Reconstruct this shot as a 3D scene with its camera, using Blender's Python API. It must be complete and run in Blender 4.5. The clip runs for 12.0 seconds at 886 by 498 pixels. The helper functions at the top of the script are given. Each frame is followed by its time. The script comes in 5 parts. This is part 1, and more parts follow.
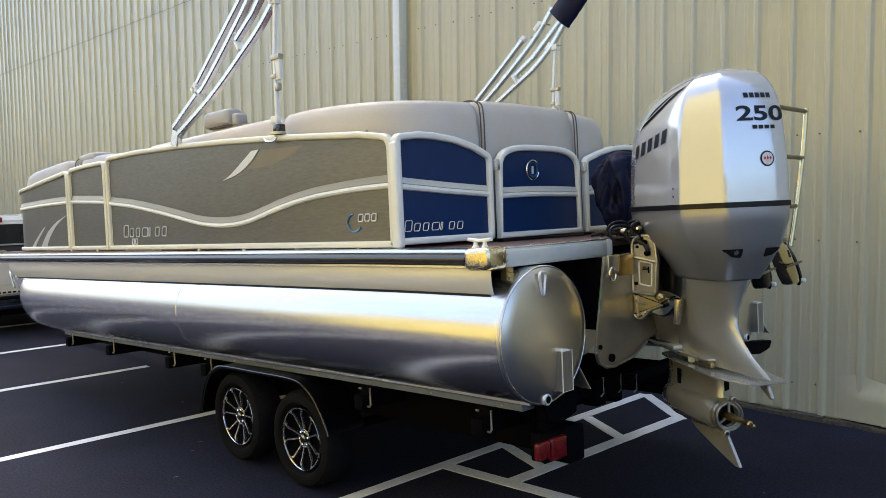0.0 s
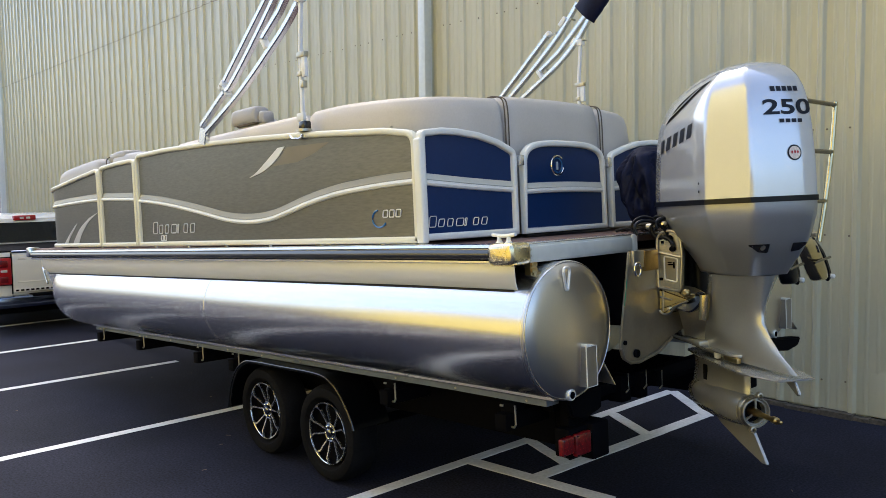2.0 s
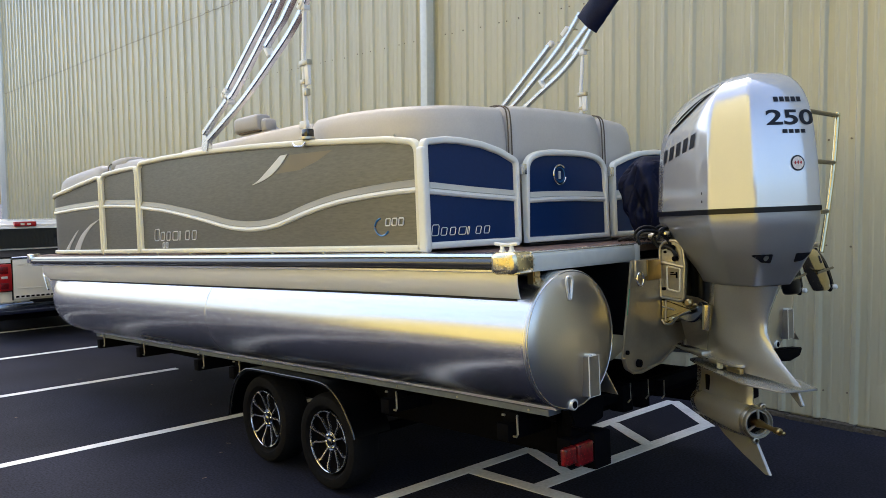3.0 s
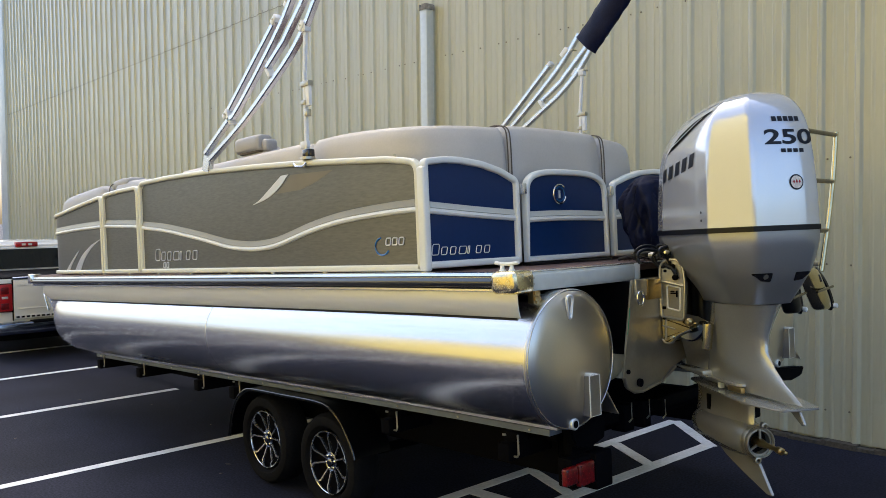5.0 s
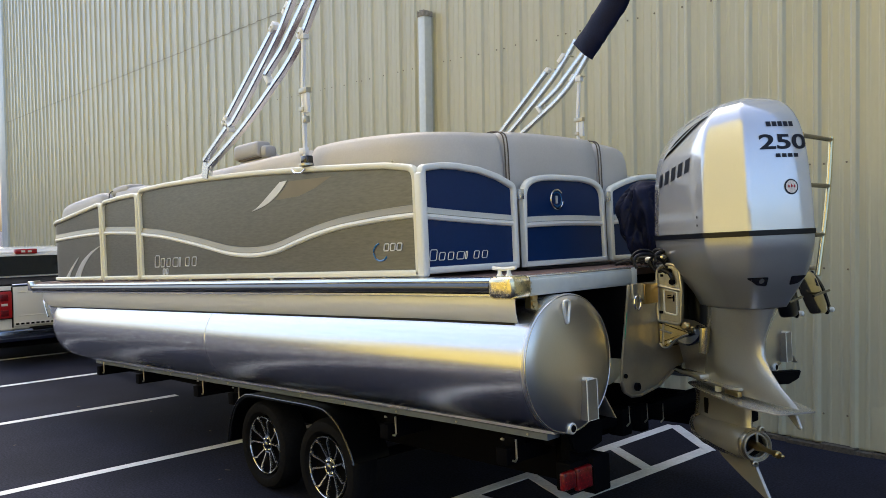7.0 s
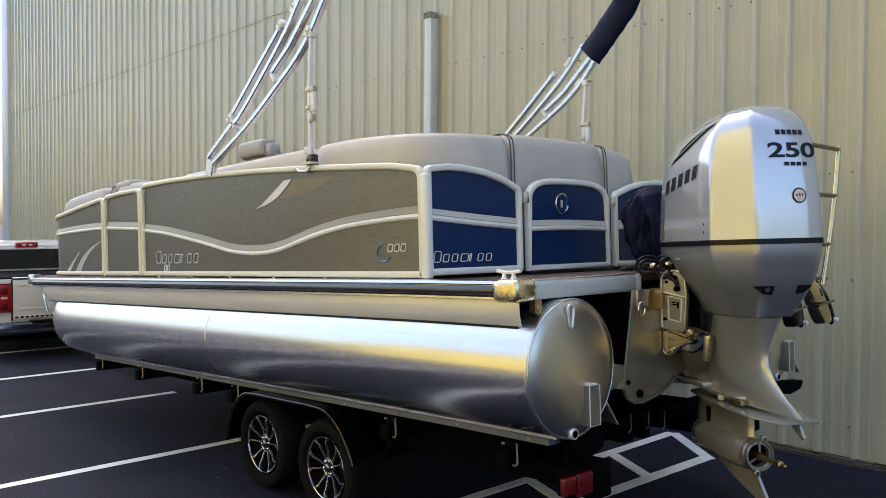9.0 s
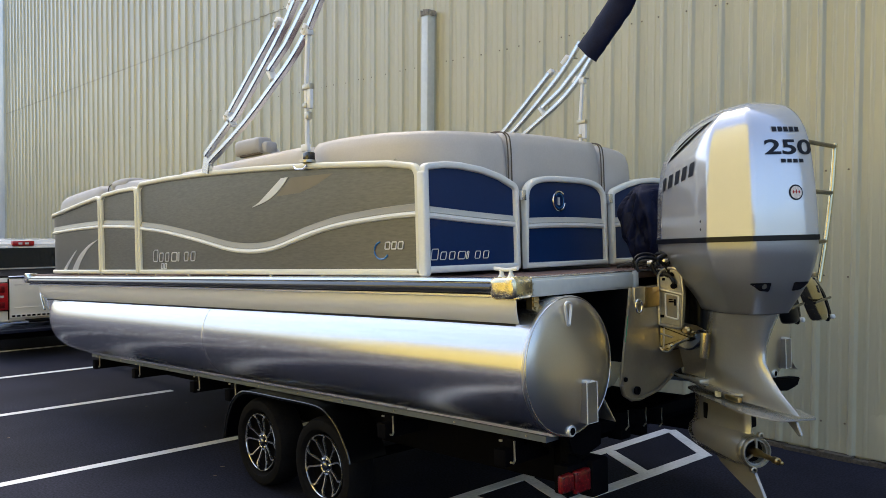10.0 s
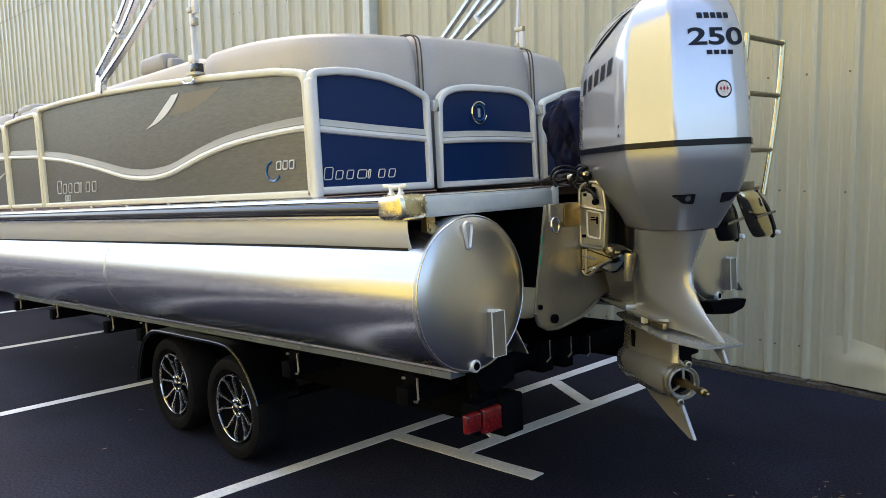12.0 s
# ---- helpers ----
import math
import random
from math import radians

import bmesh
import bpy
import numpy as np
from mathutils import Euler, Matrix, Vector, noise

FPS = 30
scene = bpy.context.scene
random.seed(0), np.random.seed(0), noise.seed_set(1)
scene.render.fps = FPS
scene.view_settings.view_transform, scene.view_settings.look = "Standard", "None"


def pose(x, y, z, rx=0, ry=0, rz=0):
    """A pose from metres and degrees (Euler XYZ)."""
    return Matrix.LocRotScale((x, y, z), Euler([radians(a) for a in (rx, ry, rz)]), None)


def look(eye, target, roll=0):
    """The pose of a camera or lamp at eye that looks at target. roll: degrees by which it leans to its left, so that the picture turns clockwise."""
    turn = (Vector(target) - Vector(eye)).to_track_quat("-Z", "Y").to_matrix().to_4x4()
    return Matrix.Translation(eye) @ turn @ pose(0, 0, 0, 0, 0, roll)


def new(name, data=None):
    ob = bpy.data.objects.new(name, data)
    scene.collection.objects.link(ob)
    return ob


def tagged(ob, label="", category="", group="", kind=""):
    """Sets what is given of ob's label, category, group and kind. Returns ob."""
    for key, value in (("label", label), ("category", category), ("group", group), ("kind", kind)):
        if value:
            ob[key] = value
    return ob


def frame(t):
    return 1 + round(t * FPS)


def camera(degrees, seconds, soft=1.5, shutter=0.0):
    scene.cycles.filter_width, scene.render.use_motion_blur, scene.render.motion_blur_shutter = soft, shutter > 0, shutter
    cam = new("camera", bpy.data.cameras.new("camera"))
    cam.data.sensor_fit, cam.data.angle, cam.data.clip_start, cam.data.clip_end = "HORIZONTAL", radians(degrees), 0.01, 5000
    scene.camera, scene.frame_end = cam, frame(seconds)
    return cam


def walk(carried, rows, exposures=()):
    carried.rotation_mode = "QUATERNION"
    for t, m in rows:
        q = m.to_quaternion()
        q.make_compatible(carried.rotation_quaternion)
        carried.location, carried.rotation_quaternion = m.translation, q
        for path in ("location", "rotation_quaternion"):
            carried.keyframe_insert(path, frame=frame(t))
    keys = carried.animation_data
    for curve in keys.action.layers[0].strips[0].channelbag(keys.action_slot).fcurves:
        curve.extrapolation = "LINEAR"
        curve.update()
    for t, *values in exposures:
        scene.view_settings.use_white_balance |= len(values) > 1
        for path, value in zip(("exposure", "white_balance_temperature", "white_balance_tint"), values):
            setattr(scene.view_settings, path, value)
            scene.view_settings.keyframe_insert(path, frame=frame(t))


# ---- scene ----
cam = camera(58.0, 12.0, soft=0.5)
PATH = [
    (0, (3.227, -4.175, 1.981), (1.819, -2.762, 1.84), -0.6),
    (0.5, (3.243, -4.183, 1.984), (1.817, -2.788, 1.845), -0.5),
    (1, (3.249, -4.181, 1.98), (1.811, -2.799, 1.83), -0.6),
    (1.5, (3.246, -4.172, 1.976), (1.796, -2.802, 1.828), -0.7),
    (2, (3.246, -4.178, 1.975), (1.792, -2.812, 1.827), -0.8),
    (2.5, (3.236, -4.183, 1.978), (1.784, -2.815, 1.835), -0.7),
    (3, (3.234, -4.187, 1.976), (1.78, -2.82, 1.849), -0.5),
    (5, (3.241, -4.19, 1.975), (1.784, -2.822, 1.897), -0.6),
    (5.5, (3.245, -4.191, 1.973), (1.791, -2.82, 1.899), -0.5),
    (6, (3.256, -4.193, 1.977), (1.8, -2.824, 1.907), -0.5),
    (6.5, (3.264, -4.201, 1.975), (1.809, -2.829, 1.91), -0.6),
    (7, (3.264, -4.199, 1.975), (1.808, -2.83, 1.911), -0.8),
    (9, (3.233, -4.202, 1.971), (1.776, -2.832, 1.913), 0.4),
    (9.5, (3.231, -4.203, 1.97), (1.779, -2.829, 1.91), 0.2),
    (10, (3.233, -4.202, 1.969), (1.781, -2.827, 1.906), 0.3),
    (10.5, (3.237, -4.209, 1.97), (1.792, -2.828, 1.91), 0.4),
    (11, (3.232, -4.191, 1.962), (1.793, -2.803, 1.891), 0.2),
    (11.5, (3.224, -4.021, 1.93), (1.818, -2.607, 1.781), -0.6),
    (12, (3.194, -3.565, 1.88), (1.777, -2.173, 1.646), -1.1),
]
walk(cam, [(t, look(eye, target, roll)) for t, eye, target, roll in PATH], [(0, 1.77, 6270, 10), (3, 1.75, 6270, 10), (5.5, 1.63, 6270, 10), (10.5, 1.61, 6270, 10), (11, 1.58, 6270, 10), (11.5, 1.64, 6270, 10), (12, 1.96, 6270, 10)])

# ---- world and light ----
SUN_EL, SUN_AZ = 50.0, -48.0     # the sun stands behind the metal building; boat and lot lie in its shade
world = bpy.data.worlds.new("world")
scene.world = world
world.use_nodes = True
wn = world.node_tree.nodes
sky = wn.new("ShaderNodeTexSky")
sky.sky_type = "NISHITA"
sky.sun_disc = False
sky.sun_elevation = radians(SUN_EL)
sky.sun_rotation = radians(SUN_AZ)
sky.air_density, sky.dust_density = 1.0, 5.0
world.node_tree.links.new(sky.outputs[0], wn["Background"].inputs[0])
wn["Background"].inputs[1].default_value = 0.15
sun_data = bpy.data.lights.new("sun", "SUN")
sun_data.energy, sun_data.angle, sun_data.color = 3.0, radians(0.5), (1.0, 0.93, 0.8)
sun = new("sun", sun_data)
sun.matrix_world = look((math.sin(radians(SUN_AZ)) * 30, math.cos(radians(SUN_AZ)) * 30, 30 * math.tan(radians(SUN_EL))), (0, 0, 0))


# ---- materials ----
def material(name, colour, rough=0.5, metal=0.0, grain=0.0, grain_scale=60.0, stain=0.0, stain_scale=2.0, bump=0.0, bump_scale=200.0,
             stretch=(1, 1, 1), coat=0.0, rough_var=0.0, piece=0.0, spec=0.5, coat_rough=0.08):
    """Principled surface with a fine grain, broad stains and a fine relief, all in object space."""
    m = bpy.data.materials.new(name)
    m.use_nodes = True
    nt = m.node_tree
    n, l = nt.nodes, nt.links
    p = n["Principled BSDF"]
    p.inputs["Roughness"].default_value = rough
    p.inputs["Metallic"].default_value = metal
    p.inputs["Coat Weight"].default_value = coat
    p.inputs["Specular IOR Level"].default_value = spec
    p.inputs["Coat Roughness"].default_value = coat_rough
    co = n.new("ShaderNodeTexCoord")
    mp = n.new("ShaderNodeMapping")
    mp.inputs["Scale"].default_value = stretch
    l.new(co.outputs["Object"], mp.inputs[0])

    def tex(scale, detail=4.0):
        t = n.new("ShaderNodeTexNoise")
        t.inputs["Scale"].default_value = scale
        t.inputs["Detail"].default_value = detail
        l.new(mp.outputs[0], t.inputs[0])
        return t.outputs[0]

    value = None
    for amount, scale in ((grain, grain_scale), (stain, stain_scale)):
        if amount:
            r = n.new("ShaderNodeMapRange")
            r.inputs[1].default_value, r.inputs[2].default_value = 0.25, 0.75
            r.inputs[3].default_value, r.inputs[4].default_value = 1 - amount, 1 + amount
            l.new(tex(scale), r.inputs[0])
            if value is None:
                value = r.outputs[0]
            else:
                k = n.new("ShaderNodeMath")
                k.operation = "MULTIPLY"
                l.new(value, k.inputs[0])
                l.new(r.outputs[0], k.inputs[1])
                value = k.outputs[0]
    if piece:
        oi = n.new("ShaderNodeObjectInfo")
        r = n.new("ShaderNodeMapRange")
        r.inputs[3].default_value, r.inputs[4].default_value = 1 - piece, 1 + piece
        l.new(oi.outputs["Random"], r.inputs[0])
        if value is None:
            value = r.outputs[0]
        else:
            k = n.new("ShaderNodeMath")
            k.operation = "MULTIPLY"
            l.new(value, k.inputs[0])
            l.new(r.outputs[0], k.inputs[1])
            value = k.outputs[0]
    if value is None:
        p.inputs["Base Color"].default_value = (*colour, 1)
    else:
        x = n.new("ShaderNodeVectorMath")
        x.operation = "SCALE"
        x.inputs[0].default_value = colour
        l.new(value, x.inputs["Scale"])
        l.new(x.outputs[0], p.inputs["Base Color"])
    if rough_var:
        r = n.new("ShaderNodeMapRange")
        r.inputs[1].default_value, r.inputs[2].default_value = 0.3, 0.7
        r.inputs[3].default_value, r.inputs[4].default_value = max(rough - rough_var, 0.02), rough + rough_var
        l.new(tex(stain_scale * 3), r.inputs[0])
        l.new(r.outputs[0], p.inputs["Roughness"])
    if bump:
        b = n.new("ShaderNodeBump")
        b.inputs["Strength"].default_value = bump
        b.inputs["Distance"].default_value = 0.002
        l.new(tex(bump_scale, 2.0), b.inputs["Height"])
        l.new(b.outputs[0], p.inputs["Normal"])
    return m


M_ASPHALT = material("asphalt", (0.0137, 0.0150, 0.0275), 0.85, spec=0.16, grain=0.85, grain_scale=60, stain=0.5, stain_scale=0.8, bump=0.45, bump_scale=190)
M_LINE = material("road paint", (0.78, 0.78, 0.77), 0.7, grain=0.12, grain_scale=40, stain=0.12, stain_scale=3, bump=0.5, bump_scale=150)
M_PANEL = material("tan steel panel", (0.50, 0.478, 0.337), 0.36, coat=0.85, coat_rough=0.2, grain=0.03, grain_scale=30, stain=0.1, stain_scale=0.8, stretch=(1, 1, 0.25), piece=0.03)
M_SCREW = material("screw", (0.2, 0.17, 0.13), 0.5, metal=0.5)
M_CONC = material("concrete", (0.3, 0.28, 0.25), 0.9, grain=0.4, grain_scale=25, stain=0.3, stain_scale=5, bump=1.0, bump_scale=60)
M_DEBRIS = material("earthy debris", (0.085, 0.07, 0.05), 0.9, grain=0.5, grain_scale=40, stain=0.4, stain_scale=6, bump=1.0, bump_scale=60)
M_TWIG = material("dry twigs", (0.22, 0.16, 0.10), 0.8, grain=0.3, grain_scale=50)
M_BUNK = material("grey bunk wrap", (0.15, 0.18, 0.235), 0.5, grain=0.1, grain_scale=30, stain=0.15, stain_scale=3)
M_GREEN = material("green edge tape", (0.02, 0.3, 0.16), 0.5)
M_PIPE = material("galvanised paint", (0.62, 0.64, 0.6), 0.35, metal=0.2, grain=0.05, grain_scale=20, stain=0.08, stain_scale=2)
M_OCHRE = material("ochre steel siding", (0.57, 0.455, 0.125), 0.7, grain=0.05, grain_scale=3, stain=0.1, stain_scale=0.5)
M_ALU = material("brushed aluminium", (0.74, 0.755, 0.775), 0.24, metal=1.0, grain=0.04, grain_scale=60, stain=0.05, stain_scale=1.5, stretch=(0.05, 1, 1), rough_var=0.04, bump=0.04, bump_scale=300)
M_ALUCAP = material("spun aluminium", (0.68, 0.665, 0.63), 0.3, metal=1.0, grain=0.02, grain_scale=120, stain=0.03, stain_scale=2)
M_SKIRT = material("mill finish skirt", (0.82, 0.835, 0.83), 0.3, metal=0.5, grain=0.03, grain_scale=30, stain=0.04, stain_scale=1.0, stretch=(0.1, 1, 1))
M_CAST = material("cast aluminium", (0.50, 0.47, 0.385), 0.36, metal=0.9, grain=0.08, grain_scale=60, stain=0.12, stain_scale=8, rough_var=0.08)
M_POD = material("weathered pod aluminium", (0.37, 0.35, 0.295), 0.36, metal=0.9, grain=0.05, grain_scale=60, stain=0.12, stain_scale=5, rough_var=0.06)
M_BOW = material("anodised canopy tube", (0.74, 0.75, 0.78), 0.22, metal=0.92, stain=0.04, stain_scale=6)
M_RAILRUBBER = material("glossy rub strip", (0.02, 0.022, 0.027), 0.2, spec=0.9, coat=0.4, stain=0.1, stain_scale=3)
M_WHITEFIT = material("white cast fitting", (0.83, 0.84, 0.85), 0.3, stain=0.05, stain_scale=8)
M_LAMPRED = material("bright red lamp lens", (0.38, 0.008, 0.012), 0.3, grain=0.2, grain_scale=60, coat=0.2)
M_CHROME = material("chrome", (0.85, 0.84, 0.8), 0.14, metal=1.0, rough_var=0.04, stain_scale=8)
M_BUMPER = material("dark chrome bumper", (0.22, 0.24, 0.29), 0.16, metal=1.0, stain=0.1, stain_scale=4)
M_GOLDEN = material("worn polished metal, gold tinted", (0.60, 0.52, 0.31), 0.17, metal=1.0, stain=0.15, stain_scale=10)
M_FRAME = material("ivory powder coat", (0.75, 0.74, 0.61), 0.32, grain=0.02, grain_scale=60, stain=0.05, stain_scale=3, coat=0.3)
M_FRAMEW = material("silver white powder coat", (0.80, 0.805, 0.75), 0.28, grain=0.02, grain_scale=60, stain=0.05, stain_scale=3, coat=0.3)
M_TRIMTAN = material("tan trim", (0.28, 0.25, 0.145), 0.36, grain=0.03, grain_scale=60, stain=0.06, stain_scale=3, coat=0.2)
M_TRIMGREY = material("grey trim", (0.58, 0.58, 0.52), 0.34, grain=0.03, grain_scale=60, stain=0.06, stain_scale=3, coat=0.2)
M_SKIN = material("bronze grey metallic skin", (0.165, 0.165, 0.145), 0.36, metal=0.62, grain=0.16, grain_scale=45, stain=0.08, stain_scale=1.5, stretch=(0.35, 1, 2.2), bump=0.15, bump_scale=160)
M_NAVY = material("navy gel skin", (0.0035, 0.025, 0.100), 0.4, grain=0.06, grain_scale=40, stain=0.08, stain_scale=2, spec=0.25)
M_FENDER = material("black fender paint", (0.002, 0.002, 0.0026), 0.3, stain=0.2, stain_scale=4, spec=0.22)
M_DECK = material("woven deck vinyl", (0.16, 0.1, 0.085), 0.65, grain=0.2, grain_scale=120, stain=0.12, stain_scale=3, bump=0.3)
M_VINYL = material("taupe vinyl", (0.53, 0.495, 0.445), 0.5, grain=0.04, grain_scale=90, stain=0.07, stain_scale=2.5, bump=0.25, bump_scale=260)
# helm chair's own grey; on the bow seats it paints cooler light
M_VINYLGREY = material("grey vinyl", (0.40, 0.39, 0.385), 0.5, grain=0.04, grain_scale=90, stain=0.07, stain_scale=2.5, bump=0.25, bump_scale=260)
M_PIPING = material("dark piping", (0.10, 0.078, 0.055), 0.6, grain=0.1)
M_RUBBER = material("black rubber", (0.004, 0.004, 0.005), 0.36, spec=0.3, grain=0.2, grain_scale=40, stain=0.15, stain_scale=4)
M_TYRE = material("tyre rubber", (0.008, 0.008, 0.009), 0.75, spec=0.05, grain=0.25, grain_scale=60, stain=0.25, stain_scale=6, bump=0.4, bump_scale=120)
M_BLACK = material("black steel", (0.003, 0.003, 0.004), 0.7, spec=0.03, grain=0.15, grain_scale=40, stain=0.2, stain_scale=4)
M_GLOSSBLACK = material("gloss black", (0.01, 0.01, 0.012), 0.15, coat=0.5)
M_MACHINED = material("machined alloy", (0.76, 0.76, 0.74), 0.2, metal=0.95, stain=0.05, stain_scale=8)
M_MOTOR = material("silver motor paint", (0.585, 0.615, 0.67), 0.14, metal=0.5, grain=0.02, grain_scale=200, stain=0.03, stain_scale=4, coat=0.6)
M_LEG = material("silver leg paint", (0.47, 0.475, 0.455), 0.26, metal=0.62, grain=0.04, grain_scale=120, stain=0.06, stain_scale=5, coat=0.2)
M_LOWCOWL = material("silver lower cowl paint", (0.37, 0.385, 0.405), 0.28, metal=0.65, grain=0.03, grain_scale=150, stain=0.05, stain_scale=5, coat=0.3)
M_FABRIC = material("navy canvas", (0.0035, 0.0065, 0.030), 0.52, spec=0.16, grain=0.3, grain_scale=80, stain=0.25, stain_scale=6, bump=0.5, bump_scale=200)
# chrome tube whose dark reflections are put into the base colour
M_RUNG = material("chrome rung tube with dark reflections in its colour", (0.17, 0.155, 0.125), 0.16, metal=1.0, stain=0.15, stain_scale=10)
M_BRACKETDARK = material("grey bracket sheet", (0.30, 0.30, 0.30), 0.34, metal=0.85, grain=0.05, stain=0.08, stain_scale=8)
# ochre building's reflection is put into the gold base colour
M_CORNER = material("worn casting, ochre reflection tint", (0.80, 0.71, 0.46), 0.24, metal=1.0, grain=0.06, grain_scale=60, stain=0.12, stain_scale=14, rough_var=0.08)
M_BRASS = material("brass", (0.5, 0.36, 0.15), 0.3, metal=1.0, stain=0.15, stain_scale=20)
M_RED = material("red lens", (0.13, 0.002, 0.004), 0.3, grain=0.7, grain_scale=50, coat=0.1)
M_TRUCK = material("white truck paint", (0.7, 0.69, 0.66), 0.25, stain=0.04, stain_scale=2, coat=0.6)
M_GLASSDARK = material("tinted glass", (0.005, 0.007, 0.009), 0.04, spec=0.35, stain=0.3, stain_scale=3)
M_BADGE = material("badge silver", (0.78, 0.78, 0.78), 0.3, metal=0.4)
M_BADGEBLUE = material("badge blue", (0.02, 0.12, 0.3), 0.25, coat=0.5)
M_GRAPHIC = material("silver graphic", (0.74, 0.74, 0.73), 0.3, metal=0.6, stain=0.06, stain_scale=6)
M_GRAPHICTAN = material("tan graphic", (0.205, 0.18, 0.125), 0.4, metal=0.3, stain=0.06, stain_scale=6)
M_DECAL = material("dark decal", (0.012, 0.015, 0.024), 0.4, spec=0.2)
M_STICKER = material("pale sticker", (0.72, 0.66, 0.62), 0.4, grain=0.25, grain_scale=90)


# ---- mesh helpers ----
def part(name, bm, mat, parent=None, label="", angle=38, smooth=True):
    me = bpy.data.meshes.new(name)
    bmesh.ops.recalc_face_normals(bm, faces=bm.faces)
    bm.to_mesh(me)
    bm.free()
    if smooth:
        me.shade_smooth()
        me.set_sharp_from_angle(angle=radians(angle))
    me.materials.append(mat)
    ob = new(name, me)
    ob.parent = parent
    if label:
        ob["label"] = label
    return ob


def empty(name, m, label, category, group="", kind=""):
    ob = new(name)
    ob.matrix_world = m
    return tagged(ob, label, category, group, kind)


def box(lo, hi, bevel=0.0, bm=None, m=None, seg=2):
    b = bmesh.new()
    bmesh.ops.create_cube(b, size=1)
    for v in b.verts:
        v.co = Vector([(lo[i] + hi[i]) / 2 + v.co[i] * (hi[i] - lo[i]) for i in range(3)])
    if bevel:
        bmesh.ops.bevel(b, geom=b.edges[:], offset=bevel, segments=seg, affect="EDGES", profile=0.5)
    if m:
        bmesh.ops.transform(b, matrix=m, verts=b.verts)
    return merge(bm, b)


def merge(bm, b):
    if bm is None:
        return b
    me = bpy.data.meshes.new("tmp")
    b.to_mesh(me)
    bm.from_mesh(me)
    bpy.data.meshes.remove(me)
    b.free()
    return bm


def loft(rings, closed=True, caps=True, bm=None):
    """Skin between rings of equal length."""
    b = bmesh.new()
    vs = [[b.verts.new(p) for p in r] for r in rings]
    n = len(rings[0])
    for a, c in zip(vs, vs[1:]):
        for i in range(n if closed else n - 1):
            b.faces.new((a[i], a[(i + 1) % n], c[(i + 1) % n], c[i]))
    if caps and closed:
        b.faces.new(vs[0][::-1])
        b.faces.new(vs[-1])
    return merge(bm, b)


def sweep(pts, r, n=10, bm=None, square=False, closed=False, rz=None, up=(0, 0, 1)):
    """A tube along points; square gives a rounded square section of half widths r and rz."""
    pts = [Vector(p) for p in pts]
    rings = []
    for i, p in enumerate(pts):
        if closed:
            t = pts[(i + 1) % len(pts)] - pts[i - 1]
        else:
            t = pts[min(i + 1, len(pts) - 1)] - pts[max(i - 1, 0)]
        t.normalize()
        side = t.cross(Vector(up))
        if side.length < 1e-3:
            side = t.cross(Vector((0, 1, 0)))
        side.normalize()
        top = side.cross(t).normalized()
        ring = []
        if square:
            a, c = r, rz or r
            k = 0.7
            sec = [(a, c * k), (a * k, c), (-a * k, c), (-a, c * k), (-a, -c * k), (-a * k, -c), (a * k, -c), (a, -c * k)]
        else:
            sec = [(r * math.cos(2 * math.pi * j / n), r * math.sin(2 * math.pi * j / n)) for j in range(n)]
        for sx, sy in sec:
            ring.append(p + side * sx + top * sy)
        rings.append(ring)
    if closed:
        rings.append(rings[0])
    return loft(rings, True, not closed, bm)


def spline(pts, n=8):
    """Catmull-Rom through points."""
    pts = [Vector(p) for p in pts]
    out = []
    for i in range(len(pts) - 1):
        a, b, c, d = pts[max(i - 1, 0)], pts[i], pts[i + 1], pts[min(i + 2, len(pts) - 1)]
        for j in range(n):
            t = j / n
            out.append(0.5 * (2 * b + (c - a) * t + (2 * a - 5 * b + 4 * c - d) * t * t + (3 * b - a - 3 * c + d) * t ** 3))
    return out + [pts[-1]]


def lathe(profile, n=32, axis="y", bm=None, caps=True):
    """Profile of (along, radius) turned about an axis."""
    rings = []
    for a, r in profile:
        ring = []
        for j in range(n):
            c, s = r * math.cos(2 * math.pi * j / n), r * math.sin(2 * math.pi * j / n)
            ring.append({"x": (a, c, s), "y": (c, a, s), "z": (c, s, a)}[axis])
        rings.append(ring)
    return loft(rings, True, caps, bm)


def plate(poly, axis, lo, hi, bevel=0.0, bm=None):
    """A flat polygon in the two other axes, given a thickness along axis."""
    def at(p, d):
        return {"x": (d, p[0], p[1]), "y": (p[0], d, p[1]), "z": (p[0], p[1], d)}[axis]
    b = loft([[at(p, lo) for p in poly], [at(p, hi) for p in poly]])
    if bevel:
        bmesh.ops.bevel(b, geom=[e for e in b.edges if e.calc_length() > bevel * 2.2], offset=bevel, segments=2, affect="EDGES")
    return merge(bm, b)


def rounded(corners, n=6):
    """Polygon from corners (x, y, radius)."""
    out = []
    k = len(corners)
    for i in range(k):
        p, a, c = (Vector(corners[j % k][:2]) for j in (i, i - 1, i + 1))
        r = corners[i][2] if len(corners[i]) > 2 else 0
        if r <= 0:
            out.append(p)
            continue
        d1, d2 = (a - p).normalized(), (c - p).normalized()
        half = d1.angle(d2) / 2
        t = min(r / math.tan(half), 0.49 * min((a - p).length, (c - p).length))
        p1, p2 = p + d1 * t, p + d2 * t
        for j in range(n + 1):
            s = j / n
            out.append((1 - s) ** 2 * p1 + 2 * s * (1 - s) * p + s * s * p2)
    return out


def inset(poly, w):
    """Shift a closed polygon inward by w (counter-clockwise polygon)."""
    k = len(poly)
    out = []
    for i in range(k):
        t = (poly[(i + 1) % k] - poly[i - 1]).normalized()
        out.append(poly[i] + Vector((-t.y, t.x)) * w)
    return out


